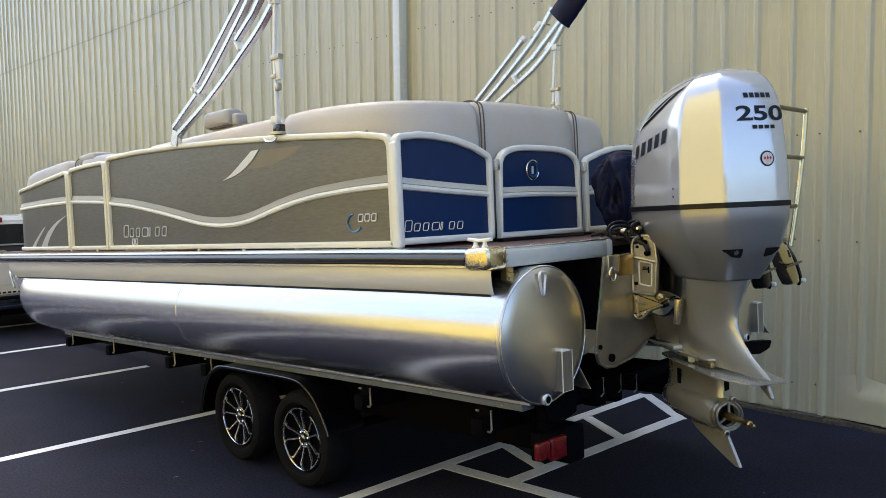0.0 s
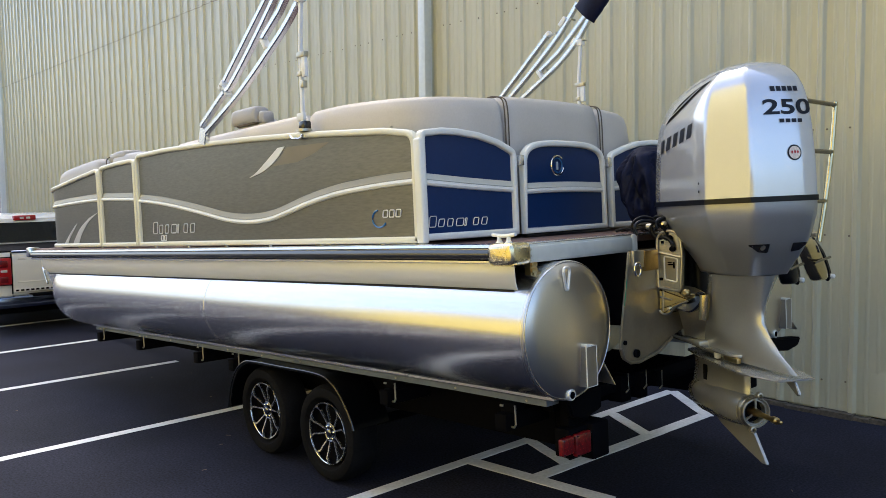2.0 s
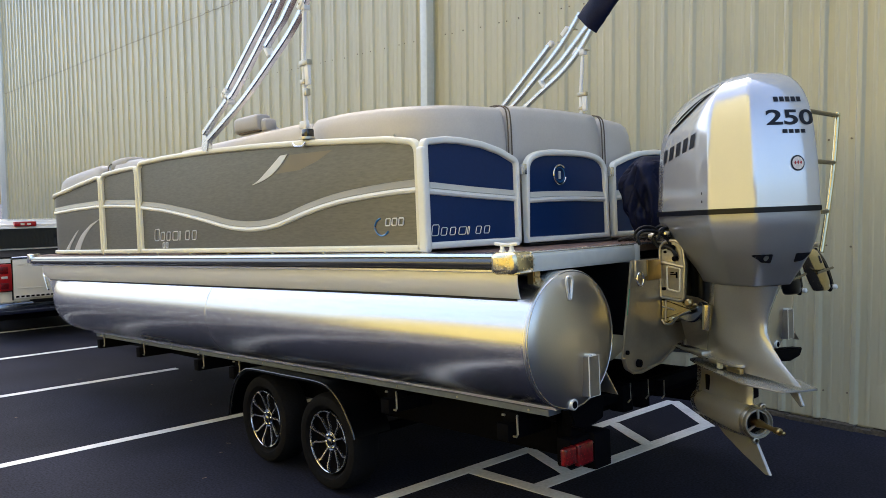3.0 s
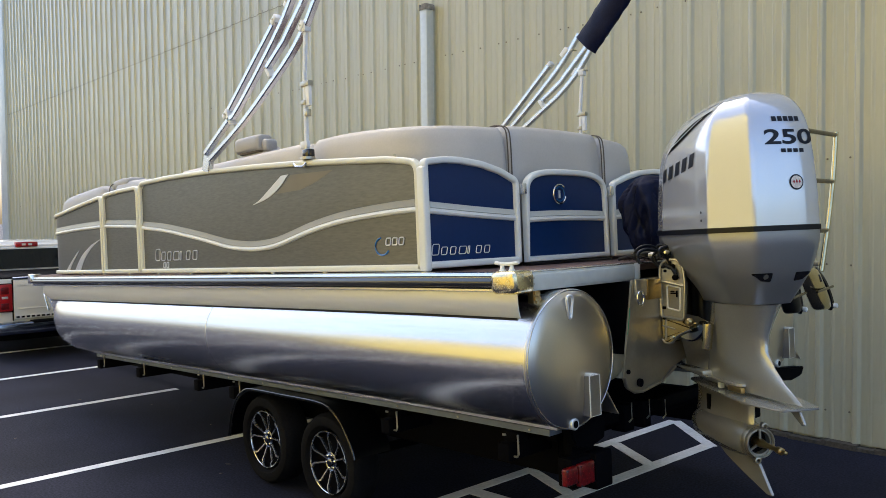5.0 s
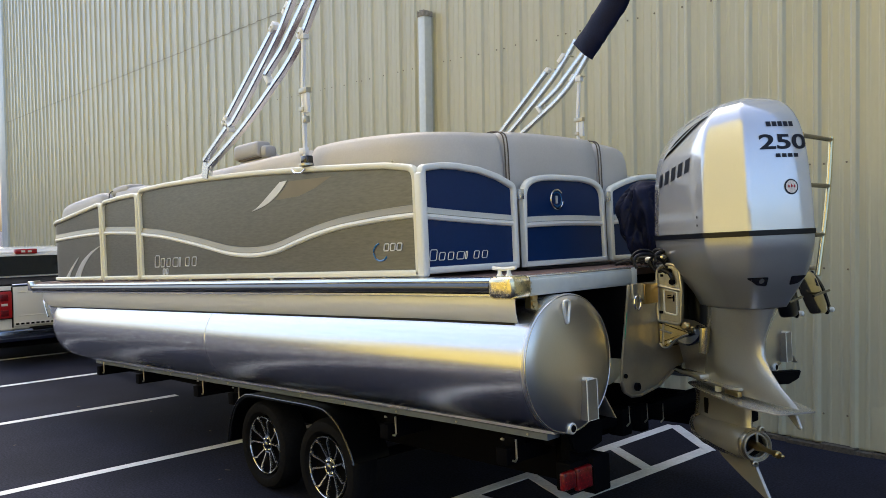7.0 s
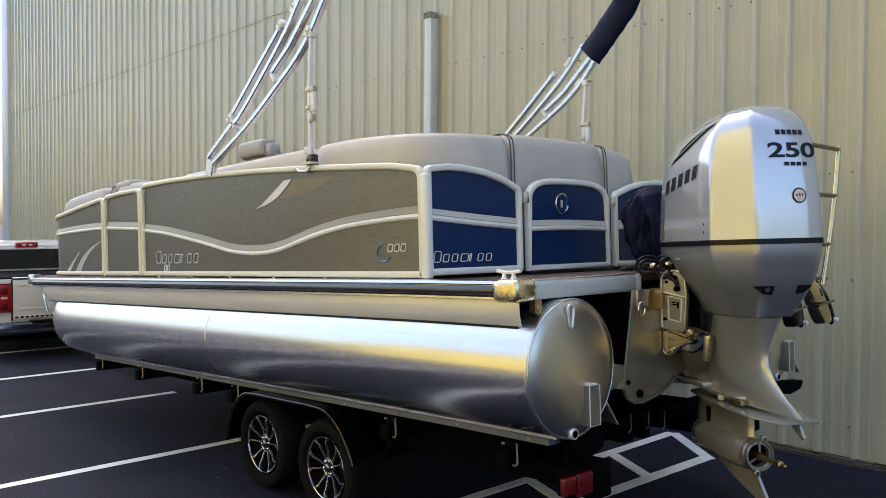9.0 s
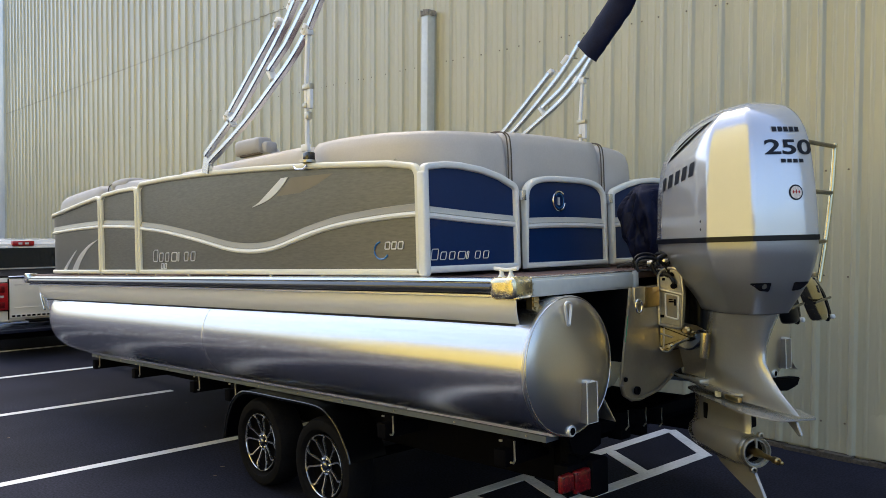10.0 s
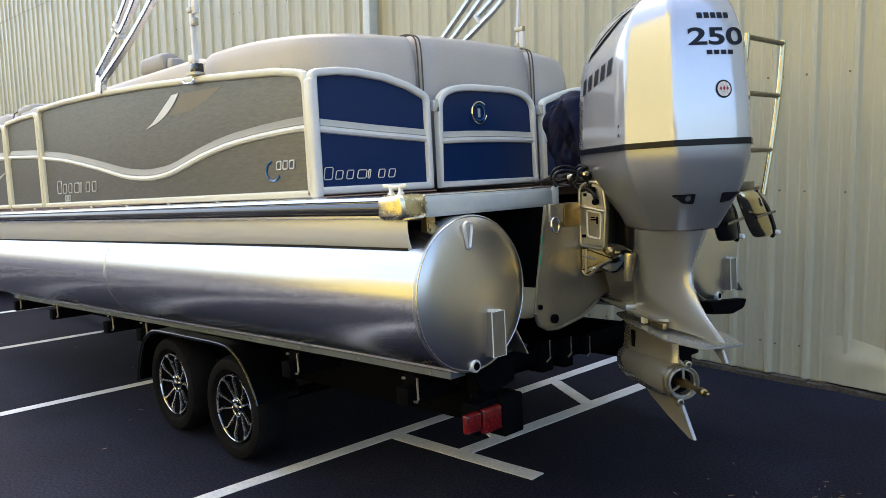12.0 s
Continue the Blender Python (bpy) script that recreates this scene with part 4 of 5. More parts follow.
# black box standing in for the dark void behind the thin plate
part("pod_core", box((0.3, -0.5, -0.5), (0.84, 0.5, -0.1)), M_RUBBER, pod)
# added black sheets that darken the void beside the pod
part("splash_panel", box((0.30, -0.95, -0.72), (0.33, -0.45, -0.09)), M_RUBBER, boat, "black panel for the dark void between tube and pod")
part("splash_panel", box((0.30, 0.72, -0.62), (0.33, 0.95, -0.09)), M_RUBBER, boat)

# ---- outboard motor ----
STEER = 33.0
MT = B @ pose(0.92, 0, 0, 0, 0, -STEER)     # x runs aft of the steering axis, y to starboard
motor = empty("outboard_motor", MT, "large silver outboard motor turned to port", "outboard motor")


def section(front, rear, half, z, rear_half, bev, front_half, tilt=0.0):
    """Horizontal slice of the cowl: flat rear, bevelled corners, tapering front."""
    k = min(1.0, (rear - front) / 0.62)
    half_pts = [(rear, 0.0), (rear - 0.004 * k, rear_half * 0.5), (rear - 0.011 * k, rear_half * 0.85), (rear - 0.019 * k, rear_half), *[(rear - 0.019 * k + (0.025 * k - bev) * q, rear_half + (half - 0.004 * k - rear_half) * q) for q in (0.1, 0.5, 0.92)], (rear - bev + 0.006 * k, half - 0.004 * k),
                (rear - bev - 0.01 * k, half), (rear - bev - 0.12 * k, half * 1.0), ((front + rear) / 2 - 0.06 * k, half * 0.985), (front + 0.18 * k, half * 0.965), (front + 0.06 * k, half * 0.88), (front + 0.012 * k, max(front_half, half * 0.6)), (front, 0.0)]
    pts = [(u, v) for u, v in half_pts] + [(u, -v) for u, v in half_pts[-2:0:-1]]
    return [(u, v, z + tilt * (u - 0.4)) for u, v in pts]


COWL = [(0.165, -0.02, 0.862, 0.300, 0.172, 0.21, 0.14), (0.30, -0.01, 0.859, 0.298, 0.170, 0.203, 0.14), (0.43, 0.0, 0.851, 0.293, 0.166, 0.198, 0.14), (0.53, 0.02, 0.841, 0.287, 0.162, 0.192, 0.14),
        (0.61, 0.06, 0.829, 0.276, 0.157, 0.185, 0.13), (0.68, 0.12, 0.810, 0.255, 0.149, 0.172, 0.115), (0.735, 0.20, 0.784, 0.224, 0.137, 0.152, 0.1), (0.78, 0.30, 0.746, 0.180, 0.117, 0.127, 0.08), (0.808, 0.39, 0.704, 0.130, 0.088, 0.098, 0.06), (0.822, 0.455, 0.66, 0.076, 0.054, 0.063, 0.035), (0.828, 0.50, 0.622, 0.038, 0.027, 0.034, 0.017), (0.8298, 0.54, 0.585, 0.010, 0.008, 0.010, 0.005)]


def smooth_rows(rows, n=4):
    """Catmull-Rom between the rows of a table."""
    rows = [np.array(r) for r in rows]
    out = []
    for i in range(len(rows) - 1):
        a, b, c, d = rows[max(i - 1, 0)], rows[i], rows[i + 1], rows[min(i + 2, len(rows) - 1)]
        for j in range(n):
            t = j / n
            out.append(0.5 * (2 * b + (c - a) * t + (2 * a - 5 * b + 4 * c - d) * t * t + (3 * b - a - 3 * c + d) * t ** 3))
    return [tuple(float(v) for v in r) for r in out + [rows[-1]]]


COWL = smooth_rows(COWL)
cowl = part("cowl", loft([section(f, r, h, z, rh, bv, fh) for z, f, r, h, rh, bv, fh in COWL]), M_MOTOR, motor, "glossy silver upper cowl", angle=70)
part("split_line", loft([section(-0.026, 0.868, 0.306, z, 0.174, 0.21, 0.145) for z in (0.14, 0.166)]), M_RUBBER, motor, "black band between the cowls")
LOWER = [(0.145, -0.02, 0.862, 0.298, 0.17, 0.21, 0.14), (0.105, -0.015, 0.861, 0.296, 0.17, 0.208, 0.138), (0.06, 0.015, 0.855, 0.285, 0.165, 0.2, 0.13), (-0.03, 0.11, 0.83, 0.255, 0.15, 0.18, 0.12), (-0.10, 0.18, 0.795, 0.215, 0.13, 0.16, 0.1), (-0.16, 0.22, 0.75, 0.18, 0.115, 0.14, 0.09), (-0.21, 0.235, 0.715, 0.155, 0.10, 0.13, 0.08), (-0.214, 0.237, 0.71, 0.150, 0.10, 0.13, 0.08)]
low_cowl = part("lower_cowl", loft([section(f, r, h, z, rh, bv, fh) for z, f, r, h, rh, bv, fh in smooth_rows(LOWER[:-1], 3) + LOWER[-1:]]), M_LOWCOWL, motor, "satin silver lower cowl", angle=80)


def foil(u0, u1, half, z, n=24, sharp=1.0):
    """Streamlined slice from nose u0 to tail u1."""
    pts = []
    for j in range(n):
        a = 2 * math.pi * j / n
        c, s = math.cos(a), math.sin(a)
        u = (u0 + u1) / 2 + (u1 - u0) / 2 * c
        w = half * s * (1 - 0.45 * sharp * max(0, c))
        pts.append((u, w, z))
    return pts


LEG = [(-0.218, 0.235, 0.70, 0.145, 0.2), (-0.30, 0.19, 0.665, 0.125, 0.4), (-0.38, 0.13, 0.64, 0.105, 0.7), (-0.46, 0.06, 0.645, 0.09, 0.9), (-0.53, 0.02, 0.70, 0.078, 1.1), (-0.59, -0.02, 0.775, 0.068, 1.3), (-0.64, -0.05, 0.86, 0.06, 1.5), (-0.672, -0.06, 0.91, 0.056, 1.6)]
part("drive_leg", loft([foil(a, b, h, z, 28, s) for z, a, b, h, s in LEG]), M_LEG, motor, angle=60)
plate_pts = rounded([(-0.08, -0.05, 0.04), (0.2, -0.11, 0.2), (0.66, -0.15, 0.2), (0.895, -0.095, 0.02), (0.90, 0.095, 0.02), (0.66, 0.15, 0.2), (0.2, 0.11, 0.2), (-0.08, 0.05, 0.04)])
part("ventilation_plate", plate([tuple(p) for p in plate_pts], "z", -0.697, -0.687, 0.003), M_LEG, motor)
plate_pts = rounded([(-0.10, -0.07, 0.05), (0.2, -0.10, 0.1), (0.52, -0.09, 0.06), (0.52, 0.09, 0.06), (0.2, 0.1, 0.1), (-0.10, 0.07, 0.05)])
part("splash_plate", plate([tuple(p) for p in plate_pts], "z", -0.645, -0.632, 0.004), M_LEG, motor)
GEAR = [(-0.70, -0.06, 0.50, 0.05), (-0.78, -0.06, 0.50, 0.05), (-0.84, -0.07, 0.50, 0.058), (-0.86, -0.075, 0.51, 0.066)]
part("gearcase_strut", loft([foil(a, b, h, z, 24, 0.3) for z, a, b, h in GEAR]), M_LEG, motor, angle=60)
b = lathe([(-0.10, 0.004), (-0.09, 0.03), (-0.06, 0.058), (0.0, 0.083), (0.1, 0.098), (0.3, 0.1), (0.42, 0.094), (0.53, 0.078), (0.54, 0.072), (0.54, 0.058), (0.50, 0.056)], 32, "x")
bmesh.ops.translate(b, verts=b.verts, vec=(0, 0, -0.925))
part("gearcase", b, M_LEG, motor, angle=60)
skeg = [(0.06, -0.98), (0.50, -0.98), (0.525, -1.02), (0.645, -1.165), (0.60, -1.17), (0.40, -1.115), (0.22, -1.06)]
part("skeg", plate(skeg, "y", -0.008, 0.008, 0.003), M_LEG, motor)
b = lathe([(0.45, 0.03), (0.56, 0.022), (0.60, 0.014), (0.70, 0.012), (0.70, 0.018), (0.73, 0.018), (0.735, 0.010), (0.765, 0.009), (0.768, 0.003)], 16, "x")
bmesh.ops.translate(b, verts=b.verts, vec=(0, 0, -0.925))
part("propeller_shaft", b, M_BRASS, motor, "bare brass-coloured propeller shaft")
b = lathe([(0.53, 0.077), (0.552, 0.078), (0.556, 0.076), (0.556, 0.071), (0.535, 0.070)], 32, "x", caps=False)
for k in range(3):
    a = k * 2 * math.pi / 3
    box((0.54, -0.005, 0.02), (0.550, 0.005, 0.070), bm=b, m=pose(0, 0, 0, math.degrees(a), 0, 0))
for a in (0.25, 0.25 + math.pi):
    for r0, r1 in ((0.017, 0.009),):
        s2 = lathe([(0.54, r0), (0.560, r0), (0.562, r0 - 0.003), (0.562, r1), (0.54, r1)], 14, "x", caps=False)
        bmesh.ops.translate(s2, verts=s2.verts, vec=(0, 0.088 * math.sin(a), 0.088 * math.cos(a)))
        merge(b, s2)
bmesh.ops.translate(b, verts=b.verts, vec=(0, 0, -0.925))
part("bearing_carrier", b, M_CAST, motor, "cast bearing carrier ring with two ears")
part("case_rim", lathe([(0.50, 0.083), (0.527, 0.079), (0.534, 0.074)], 32, "x", caps=False), M_CAST, motor).location = (0, 0, -0.925)
part("exhaust_hub", lathe([(0.49, 0.068), (0.505, 0.068)], 24, "x"), M_BLACK, motor).location = (0, 0, -0.925)
part("trim_tab", plate([(0.80, -0.70), (0.89, -0.70), (0.925, -0.755), (0.905, -0.765)], "y", -0.007, 0.007, 0.003), M_LEG, motor)
part("anode", box((0.40, -0.085, -0.675), (0.53, -0.062, -0.648), 0.004), M_BRASS, motor)
part("anode", box((0.30, -0.085, -0.68), (0.33, -0.06, -0.648), 0.004), M_FRAME, motor)
part("water_intake", box((0.12, -0.056, -0.83), (0.16, -0.044, -0.745), 0.003), M_BLACK, motor)

# swivel bracket, clamp brackets, tilt parts
b = loft([foil(-0.17, 0.16, 0.10, -0.60, 20, 0.2), foil(-0.16, 0.17, 0.105, -0.52, 20, 0.2), foil(-0.10, 0.15, 0.1, -0.42, 20, 0.2)])
part("lower_mount", b, M_LEG, motor, angle=50)
part("mount_foot", box((-0.15, -0.11, -0.635), (0.19, 0.11, -0.605), 0.01), M_LEG, motor)
part("swivel_tube", lathe([(-0.58, 0.05), (-0.30, 0.055), (-0.1, 0.06), (0.02, 0.07)], 20, "z"), M_RUBBER, motor)
bracket = empty("motor_bracket", B, "cast aluminium clamp brackets on the transom", "bracket")
for side in (-1, 1):
    face = side * 0.33
    y0, y1 = sorted((side * 0.30, face))
    prof = rounded([(0.866, -0.30, 0.015), (0.866, 0.005, 0.075), (1.0, 0.012, 0.10), (1.014, -0.12, 0.06), (0.998, -0.318, 0.02)], 7)
    br = part("clamp_bracket", plate([tuple(p) for p in prof], "y", y0, y1, 0.004), M_CAST, bracket, "pale cast clamp bracket with an arched head", smooth=False)
    rim = [(p.x, face + side * 0.004, p.y) for p in prof]
    part("rim_bead", sweep(rim, 0.0085, 8, closed=True, up=(0, 1, 0)), M_CAST, br)
    part("rib", sweep([(0.872, face + side * 0.003, -0.108), (1.008, face + side * 0.003, -0.135)], 0.009, 8), M_CAST, br)
    tray = rounded([(0.905, -0.255, 0.012), (0.905, -0.128, 0.012), (0.985, -0.142, 0.012), (0.978, -0.27, 0.012)], 4)
    part("tray_rim", sweep([(p.x, face + side * 0.002, p.y) for p in tray], 0.005, 6, closed=True, up=(0, 1, 0)), M_FRAME, br)
    ya, yb = sorted((face - side * 0.002, face + side * 0.0015))
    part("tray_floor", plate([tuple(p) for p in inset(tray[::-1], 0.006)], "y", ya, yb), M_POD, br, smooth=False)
    ya, yb = sorted((face - side * 0.004, face + side * 0.006))
    for lo, hi in (((0.862, -0.262), (0.894, -0.246)), ((0.925, -0.178), (0.968, -0.170)), ((0.958, -0.195), (0.968, -0.160)), ((0.925, -0.166), (0.95, -0.160)), ((0.888, -0.06), (0.905, -0.045))):
        part("recess", box((lo[0], ya, lo[1]), (hi[0], yb, hi[1]), 0.003), M_BLACK, br)
    part("cable_guide", sweep(spline([(0.90, face + side * 0.012, -0.02), (0.945, face + side * 0.016, -0.035), (0.965, face + side * 0.012, -0.07), (0.955, face + side * 0.008, -0.095)], 4), 0.011, 8), M_RUBBER, br, "black cable in the arch")
    for x, z in ((0.945, -0.03), (0.962, -0.088)):
        bo = lathe([(0, 0.016), (0.02, 0.015), (0.022, 0.005)], 8, "y")
        bmesh.ops.transform(bo, matrix=pose(x, face, z, 0, 0, 180 if side < 0 else 0), verts=bo.verts)
        part("bolt", bo, M_BLACK, br)
    # foot of the clamp, with ribs, and its arm to the tilt ram
    y0, y1 = sorted((side * 0.25, face))
    foot = part("clamp_foot", plate([tuple(p) for p in rounded([(0.864, -0.31, 0.01), (0.99, -0.325, 0.02), (1.03, -0.335, 0.02), (1.04, -0.365, 0.02), (0.965, -0.40, 0.03), (0.925, -0.442, 0.02), (0.885, -0.445, 0.02), (0.862, -0.425, 0.01)], 4)], "y", y0, y1, 0.006), M_GOLDEN, bracket, smooth=False)
    fy = face + side * 0.004
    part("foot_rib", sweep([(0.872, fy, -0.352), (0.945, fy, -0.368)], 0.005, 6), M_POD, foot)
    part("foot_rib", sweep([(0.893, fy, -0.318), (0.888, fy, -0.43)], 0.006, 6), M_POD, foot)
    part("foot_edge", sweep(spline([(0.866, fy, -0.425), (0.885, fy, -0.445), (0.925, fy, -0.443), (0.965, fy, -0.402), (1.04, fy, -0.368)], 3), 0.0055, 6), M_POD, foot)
    part("foot_bolt", sweep([(0.925, fy - side * 0.004, -0.415), (0.925, fy + side * 0.008, -0.415)], 0.010, 8), M_CHROME, foot)
    part("knob", lathe([(-0.01, 0.012), (0.0, 0.022), (0.02, 0.022), (0.028, 0.014)], 14, "y"), M_BRASS, foot).location = (1.03, face + (0 if side > 0 else -0.012), -0.325)
    part("tilt_arm", sweep(spline([(0.95, side * 0.29, -0.385), (1.02, side * 0.28, -0.405), (1.075, side * 0.29, -0.375), (1.105, side * 0.30, -0.34)], 5), 0.024, square=True, rz=0.03), M_BUMPER, bracket)
part("tilt_tube", sweep([(0.93, -0.31, -0.02), (0.93, 0.31, -0.02)], 0.02, 12), M_CAST, bracket)
ram = part("tilt_rod", lathe([(-0.075, 0.018), (-0.072, 0.025), (0.05, 0.030), (0.062, 0.029), (0.066, 0.020)], 20, "z"), M_GOLDEN, bracket, "warm metal tilt ram")
ram.location, ram.rotation_euler = (1.115, -0.30, -0.395), (0, radians(5), 0)
part("swivel_cover", loft([[(0.95 + 0.2 * c, -0.20 + 0.02 * k, -0.30 - 0.05 * k - 0.1 * c * c) for c in (-0.3, 0.0, 0.3, 0.6)] + [(0.95 + 0.2 * c, -0.20 + 0.02 * k, -0.40 - 0.05 * k - 0.04 * c) for c in (0.6, 0.3, 0.0, -0.3)] for k in range(5)]), M_CAST, bracket)
part("lower_rod", sweep([(0.97, -0.24, -0.42), (1.08, -0.1, -0.42), (1.08, 0.1, -0.42)], 0.012, 8), M_CAST, bracket)

# writing and marks laid on the cowl
from mathutils.bvhtree import BVHTree
bm_c = bmesh.new()
bm_c.from_mesh(cowl.data)
bm_l = bmesh.new()
bm_l.from_mesh(low_cowl.data)
tree_c, tree_l = BVHTree.FromBMesh(bm_c), BVHTree.FromBMesh(bm_l)


def laid(name, bm, origin, right, up, tree, mat, parent, lift=0.002, label=""):
    """Lay flat geometry (x right, y up) on a surface by dropping it along the plane's normal."""
    origin, right, up = Vector(origin), Vector(right).normalized(), Vector(up).normalized()
    normal = right.cross(up).normalized()
    bmesh.ops.triangulate(bm, faces=bm.faces)
    bmesh.ops.subdivide_edges(bm, edges=[e for e in bm.edges if e.calc_length() > 0.02], cuts=2, use_grid_fill=True)
    for v in bm.verts:
        p = origin + right * v.co.x + up * v.co.y + normal * 1.5
        hit = tree.ray_cast(p, -normal)[0]
        v.co = (hit if hit else p - normal * 1.5) + normal * (lift + v.co.z)
    return part(name, bm, mat, parent, label, smooth=False)


def text_mesh(body, size, shear=0.0, extrude=0.0):
    cu = bpy.data.curves.new("txt", "FONT")
    cu.body, cu.size, cu.align_x, cu.align_y, cu.shear, cu.offset = body, size, "CENTER", "CENTER", shear, size * 0.024
    ob = bpy.data.objects.new("txt", cu)
    scene.collection.objects.link(ob)
    dg = bpy.context.evaluated_depsgraph_get()
    me = bpy.data.meshes.new_from_object(ob.evaluated_get(dg))
    bpy.data.objects.remove(ob)
    b = bmesh.new()
    b.from_mesh(me)
    bpy.data.meshes.remove(me)
    return b


def flat_bars(quads):
    b = bmesh.new()
    for q in quads:
        b.faces.new([b.verts.new((x, y, 0)) for x, y in q])
    return b


AFT_R, UPZ = (0, 1, 0), (0, 0, 1)
b = text_mesh("250", 0.105)
bmesh.ops.scale(b, verts=b.verts, vec=(1.62, 0.93, 1))
laid("number", b, (0.9, 0.035, 0.577), AFT_R, UPZ, tree_c, M_DECAL, cowl, 0.0025, "dark number 250 on the cowl")
for k in range(5):
    laid("brand_bar", flat_bars([[(-0.07 + 0.03 * k, -0.012), (-0.047 + 0.03 * k, -0.012), (-0.047 + 0.03 * k, 0.012), (-0.07 + 0.03 * k, 0.012)]]), (0.9, 0.03, 0.668), AFT_R, UPZ, tree_c, M_DECAL, cowl, 0.0025)
for k in range(4):
    laid("model_bar", flat_bars([[(-0.06 + 0.032 * k, -0.009), (-0.036 + 0.032 * k, -0.009), (-0.036 + 0.032 * k, 0.009), (-0.06 + 0.032 * k, 0.009)]]), (0.9, 0.045, 0.515), AFT_R, UPZ, tree_c, M_DECAL, cowl, 0.0025)
circle = [(math.cos(a * math.pi / 12), math.sin(a * math.pi / 12)) for a in range(24)]
laid("round_sticker", flat_bars([[(0.037 * x, 0.037 * y) for x, y in circle]]), (0.9, 0.05, 0.365), AFT_R, UPZ, tree_c, M_DECAL, cowl, 0.002, "small round sticker")
laid("sticker_face", flat_bars([[(0.03 * x, 0.03 * y) for x, y in circle]]), (0.9, 0.05, 0.365), AFT_R, UPZ, tree_c, M_STICKER, cowl, 0.004)
for dx in (-0.015, 0.0, 0.015):
    laid("sticker_mark", flat_bars([[(dx - 0.006, 0.0), (dx, -0.009), (dx + 0.006, 0.0), (dx, 0.009 if dx else 0.013)]]), (0.9, 0.05, 0.367), AFT_R, UPZ, tree_c, M_LAMPRED, cowl, 0.006)
# port side brand bars, slanting up aft, and the air slot
quads = []
for k in range(5):
    u0 = 0.15 + 0.08 * k
    zb = 0.42 + 0.16 * (u0 - 0.15)
    quads.append([(u0, zb), (u0 + 0.05, zb + 0.008), (u0 + 0.064, zb + 0.078), (u0 + 0.014, zb + 0.07)])
for quad in quads:
    laid("brand_bar", flat_bars([quad]), (0, -0.4, 0), (1, 0, 0), UPZ, tree_c, M_DECAL, cowl, 0.0025)
slot = [(0.21, 0.209), (0.31, 0.234), (0.43, 0.272), (0.53, 0.317), (0.605, 0.363), (0.61, 0.372), (0.54, 0.354), (0.45, 0.326), (0.33, 0.280)]
laid("air_slot", flat_bars([slot]), (0, 0, 0), (1, 0, 0), (0, 0.7, 0.7), tree_c, M_BLACK, cowl, 0.003, "black air slot")
rib_line = [(0.235, 0.232), (0.33, 0.258), (0.44, 0.298), (0.54, 0.340), (0.54, 0.334), (0.44, 0.291), (0.33, 0.252), (0.235, 0.228)]
laid("slot_vane", flat_bars([rib_line]), (0, 0, 0), (1, 0, 0), (0, 0.7, 0.7), tree_c, M_MOTOR, cowl, 0.006, "thin silver vane in the air slot")
for zz in (0.205, 0.245):
    laid("cowl_screw", flat_bars([[(0.007 * x, 0.007 * y) for x, y in circle]]), (0.60, -0.4, zz), (1, 0, 0), UPZ, tree_c, M_DECAL, cowl, 0.002)
for sgn in (-1, 1):
    port = rounded([(-0.062, 0.018, 0.006), (-0.012, -0.02, 0.02), (0.036, -0.026, 0.008), (0.036, 0.018, 0.008)], 4)
    laid("flush_port", flat_bars([[(p.x * (1 if sgn < 0 else -1), p.y) for p in port]]), (0.9, 0.095 * sgn - 0.005, -0.075), AFT_R, UPZ, tree_l, M_GLOSSBLACK, low_cowl, 0.003)
laid("flush_plug", flat_bars([[(0.012 * x, 0.012 * y) for x, y in circle]]), (0.9, -0.095, -0.075), AFT_R, UPZ, tree_l, M_CAST, low_cowl, 0.006)

# hoses and cables to the motor
rng = random.Random(8)
cables = empty("cable_bundle", B, "black control cables and hoses looping to the motor", "cables")
for k in range(9):
    y0 = -0.36 + 0.05 * k
    pts = [(0.62, y0, 0.015), (0.75, y0 + 0.02, 0.03 + rng.uniform(0, 0.06)), (0.86, y0 + rng.uniform(-0.05, 0.05), 0.06 + rng.uniform(-0.02, 0.06)), (0.95, -0.2 + 0.05 * k, 0.03 + rng.uniform(-0.04, 0.05)), (1.05, -0.12 + 0.03 * k, 0.07)]
    part("hose", sweep(spline(pts, 6), rng.choice((0.009, 0.012, 0.016)), 8), M_RUBBER, cables)
part("cable_loop", sweep(spline([(0.88 + 0.05 * math.cos(a), -0.33, 0.03 + 0.06 * math.sin(a)) for a in [0.5 * k for k in range(12)]], 3), 0.01, 8), M_RUBBER, cables)
for k in range(7):
    cx, cy, cz, rr = 0.84 + 0.03 * k, -0.42 + 0.035 * k, 0.02 + rng.uniform(-0.02, 0.05), rng.uniform(0.05, 0.09)
    tilt = rng.uniform(-0.5, 0.5)
    pts = [(cx + rr * 0.7 * math.cos(a), cy + rr * math.cos(a) * 0.7 + 0.02 * tilt * a, cz + rr * 0.75 * math.sin(a + tilt)) for a in [0.55 * q - 0.6 for q in range(9)]]
    part("hose", sweep(spline(pts, 4), rng.choice((0.005, 0.006, 0.009)), 8), M_RUBBER, cables)
for k in range(3):
    part("bright_fitting", lathe([(-0.02, 0.008), (-0.008, 0.013), (0.01, 0.013), (0.02, 0.007)], 10, "y"), M_CHROME, cables).location = (0.93 + 0.03 * k, -0.36 + 0.05 * k, 0.05 + 0.015 * k)
for y in (-0.33, -0.25, -0.18):
    part("clamp", lathe([(-0.015, 0.018), (0.015, 0.018)], 12, "x"), M_CAST, cables).location = (0.82, y, 0.035)

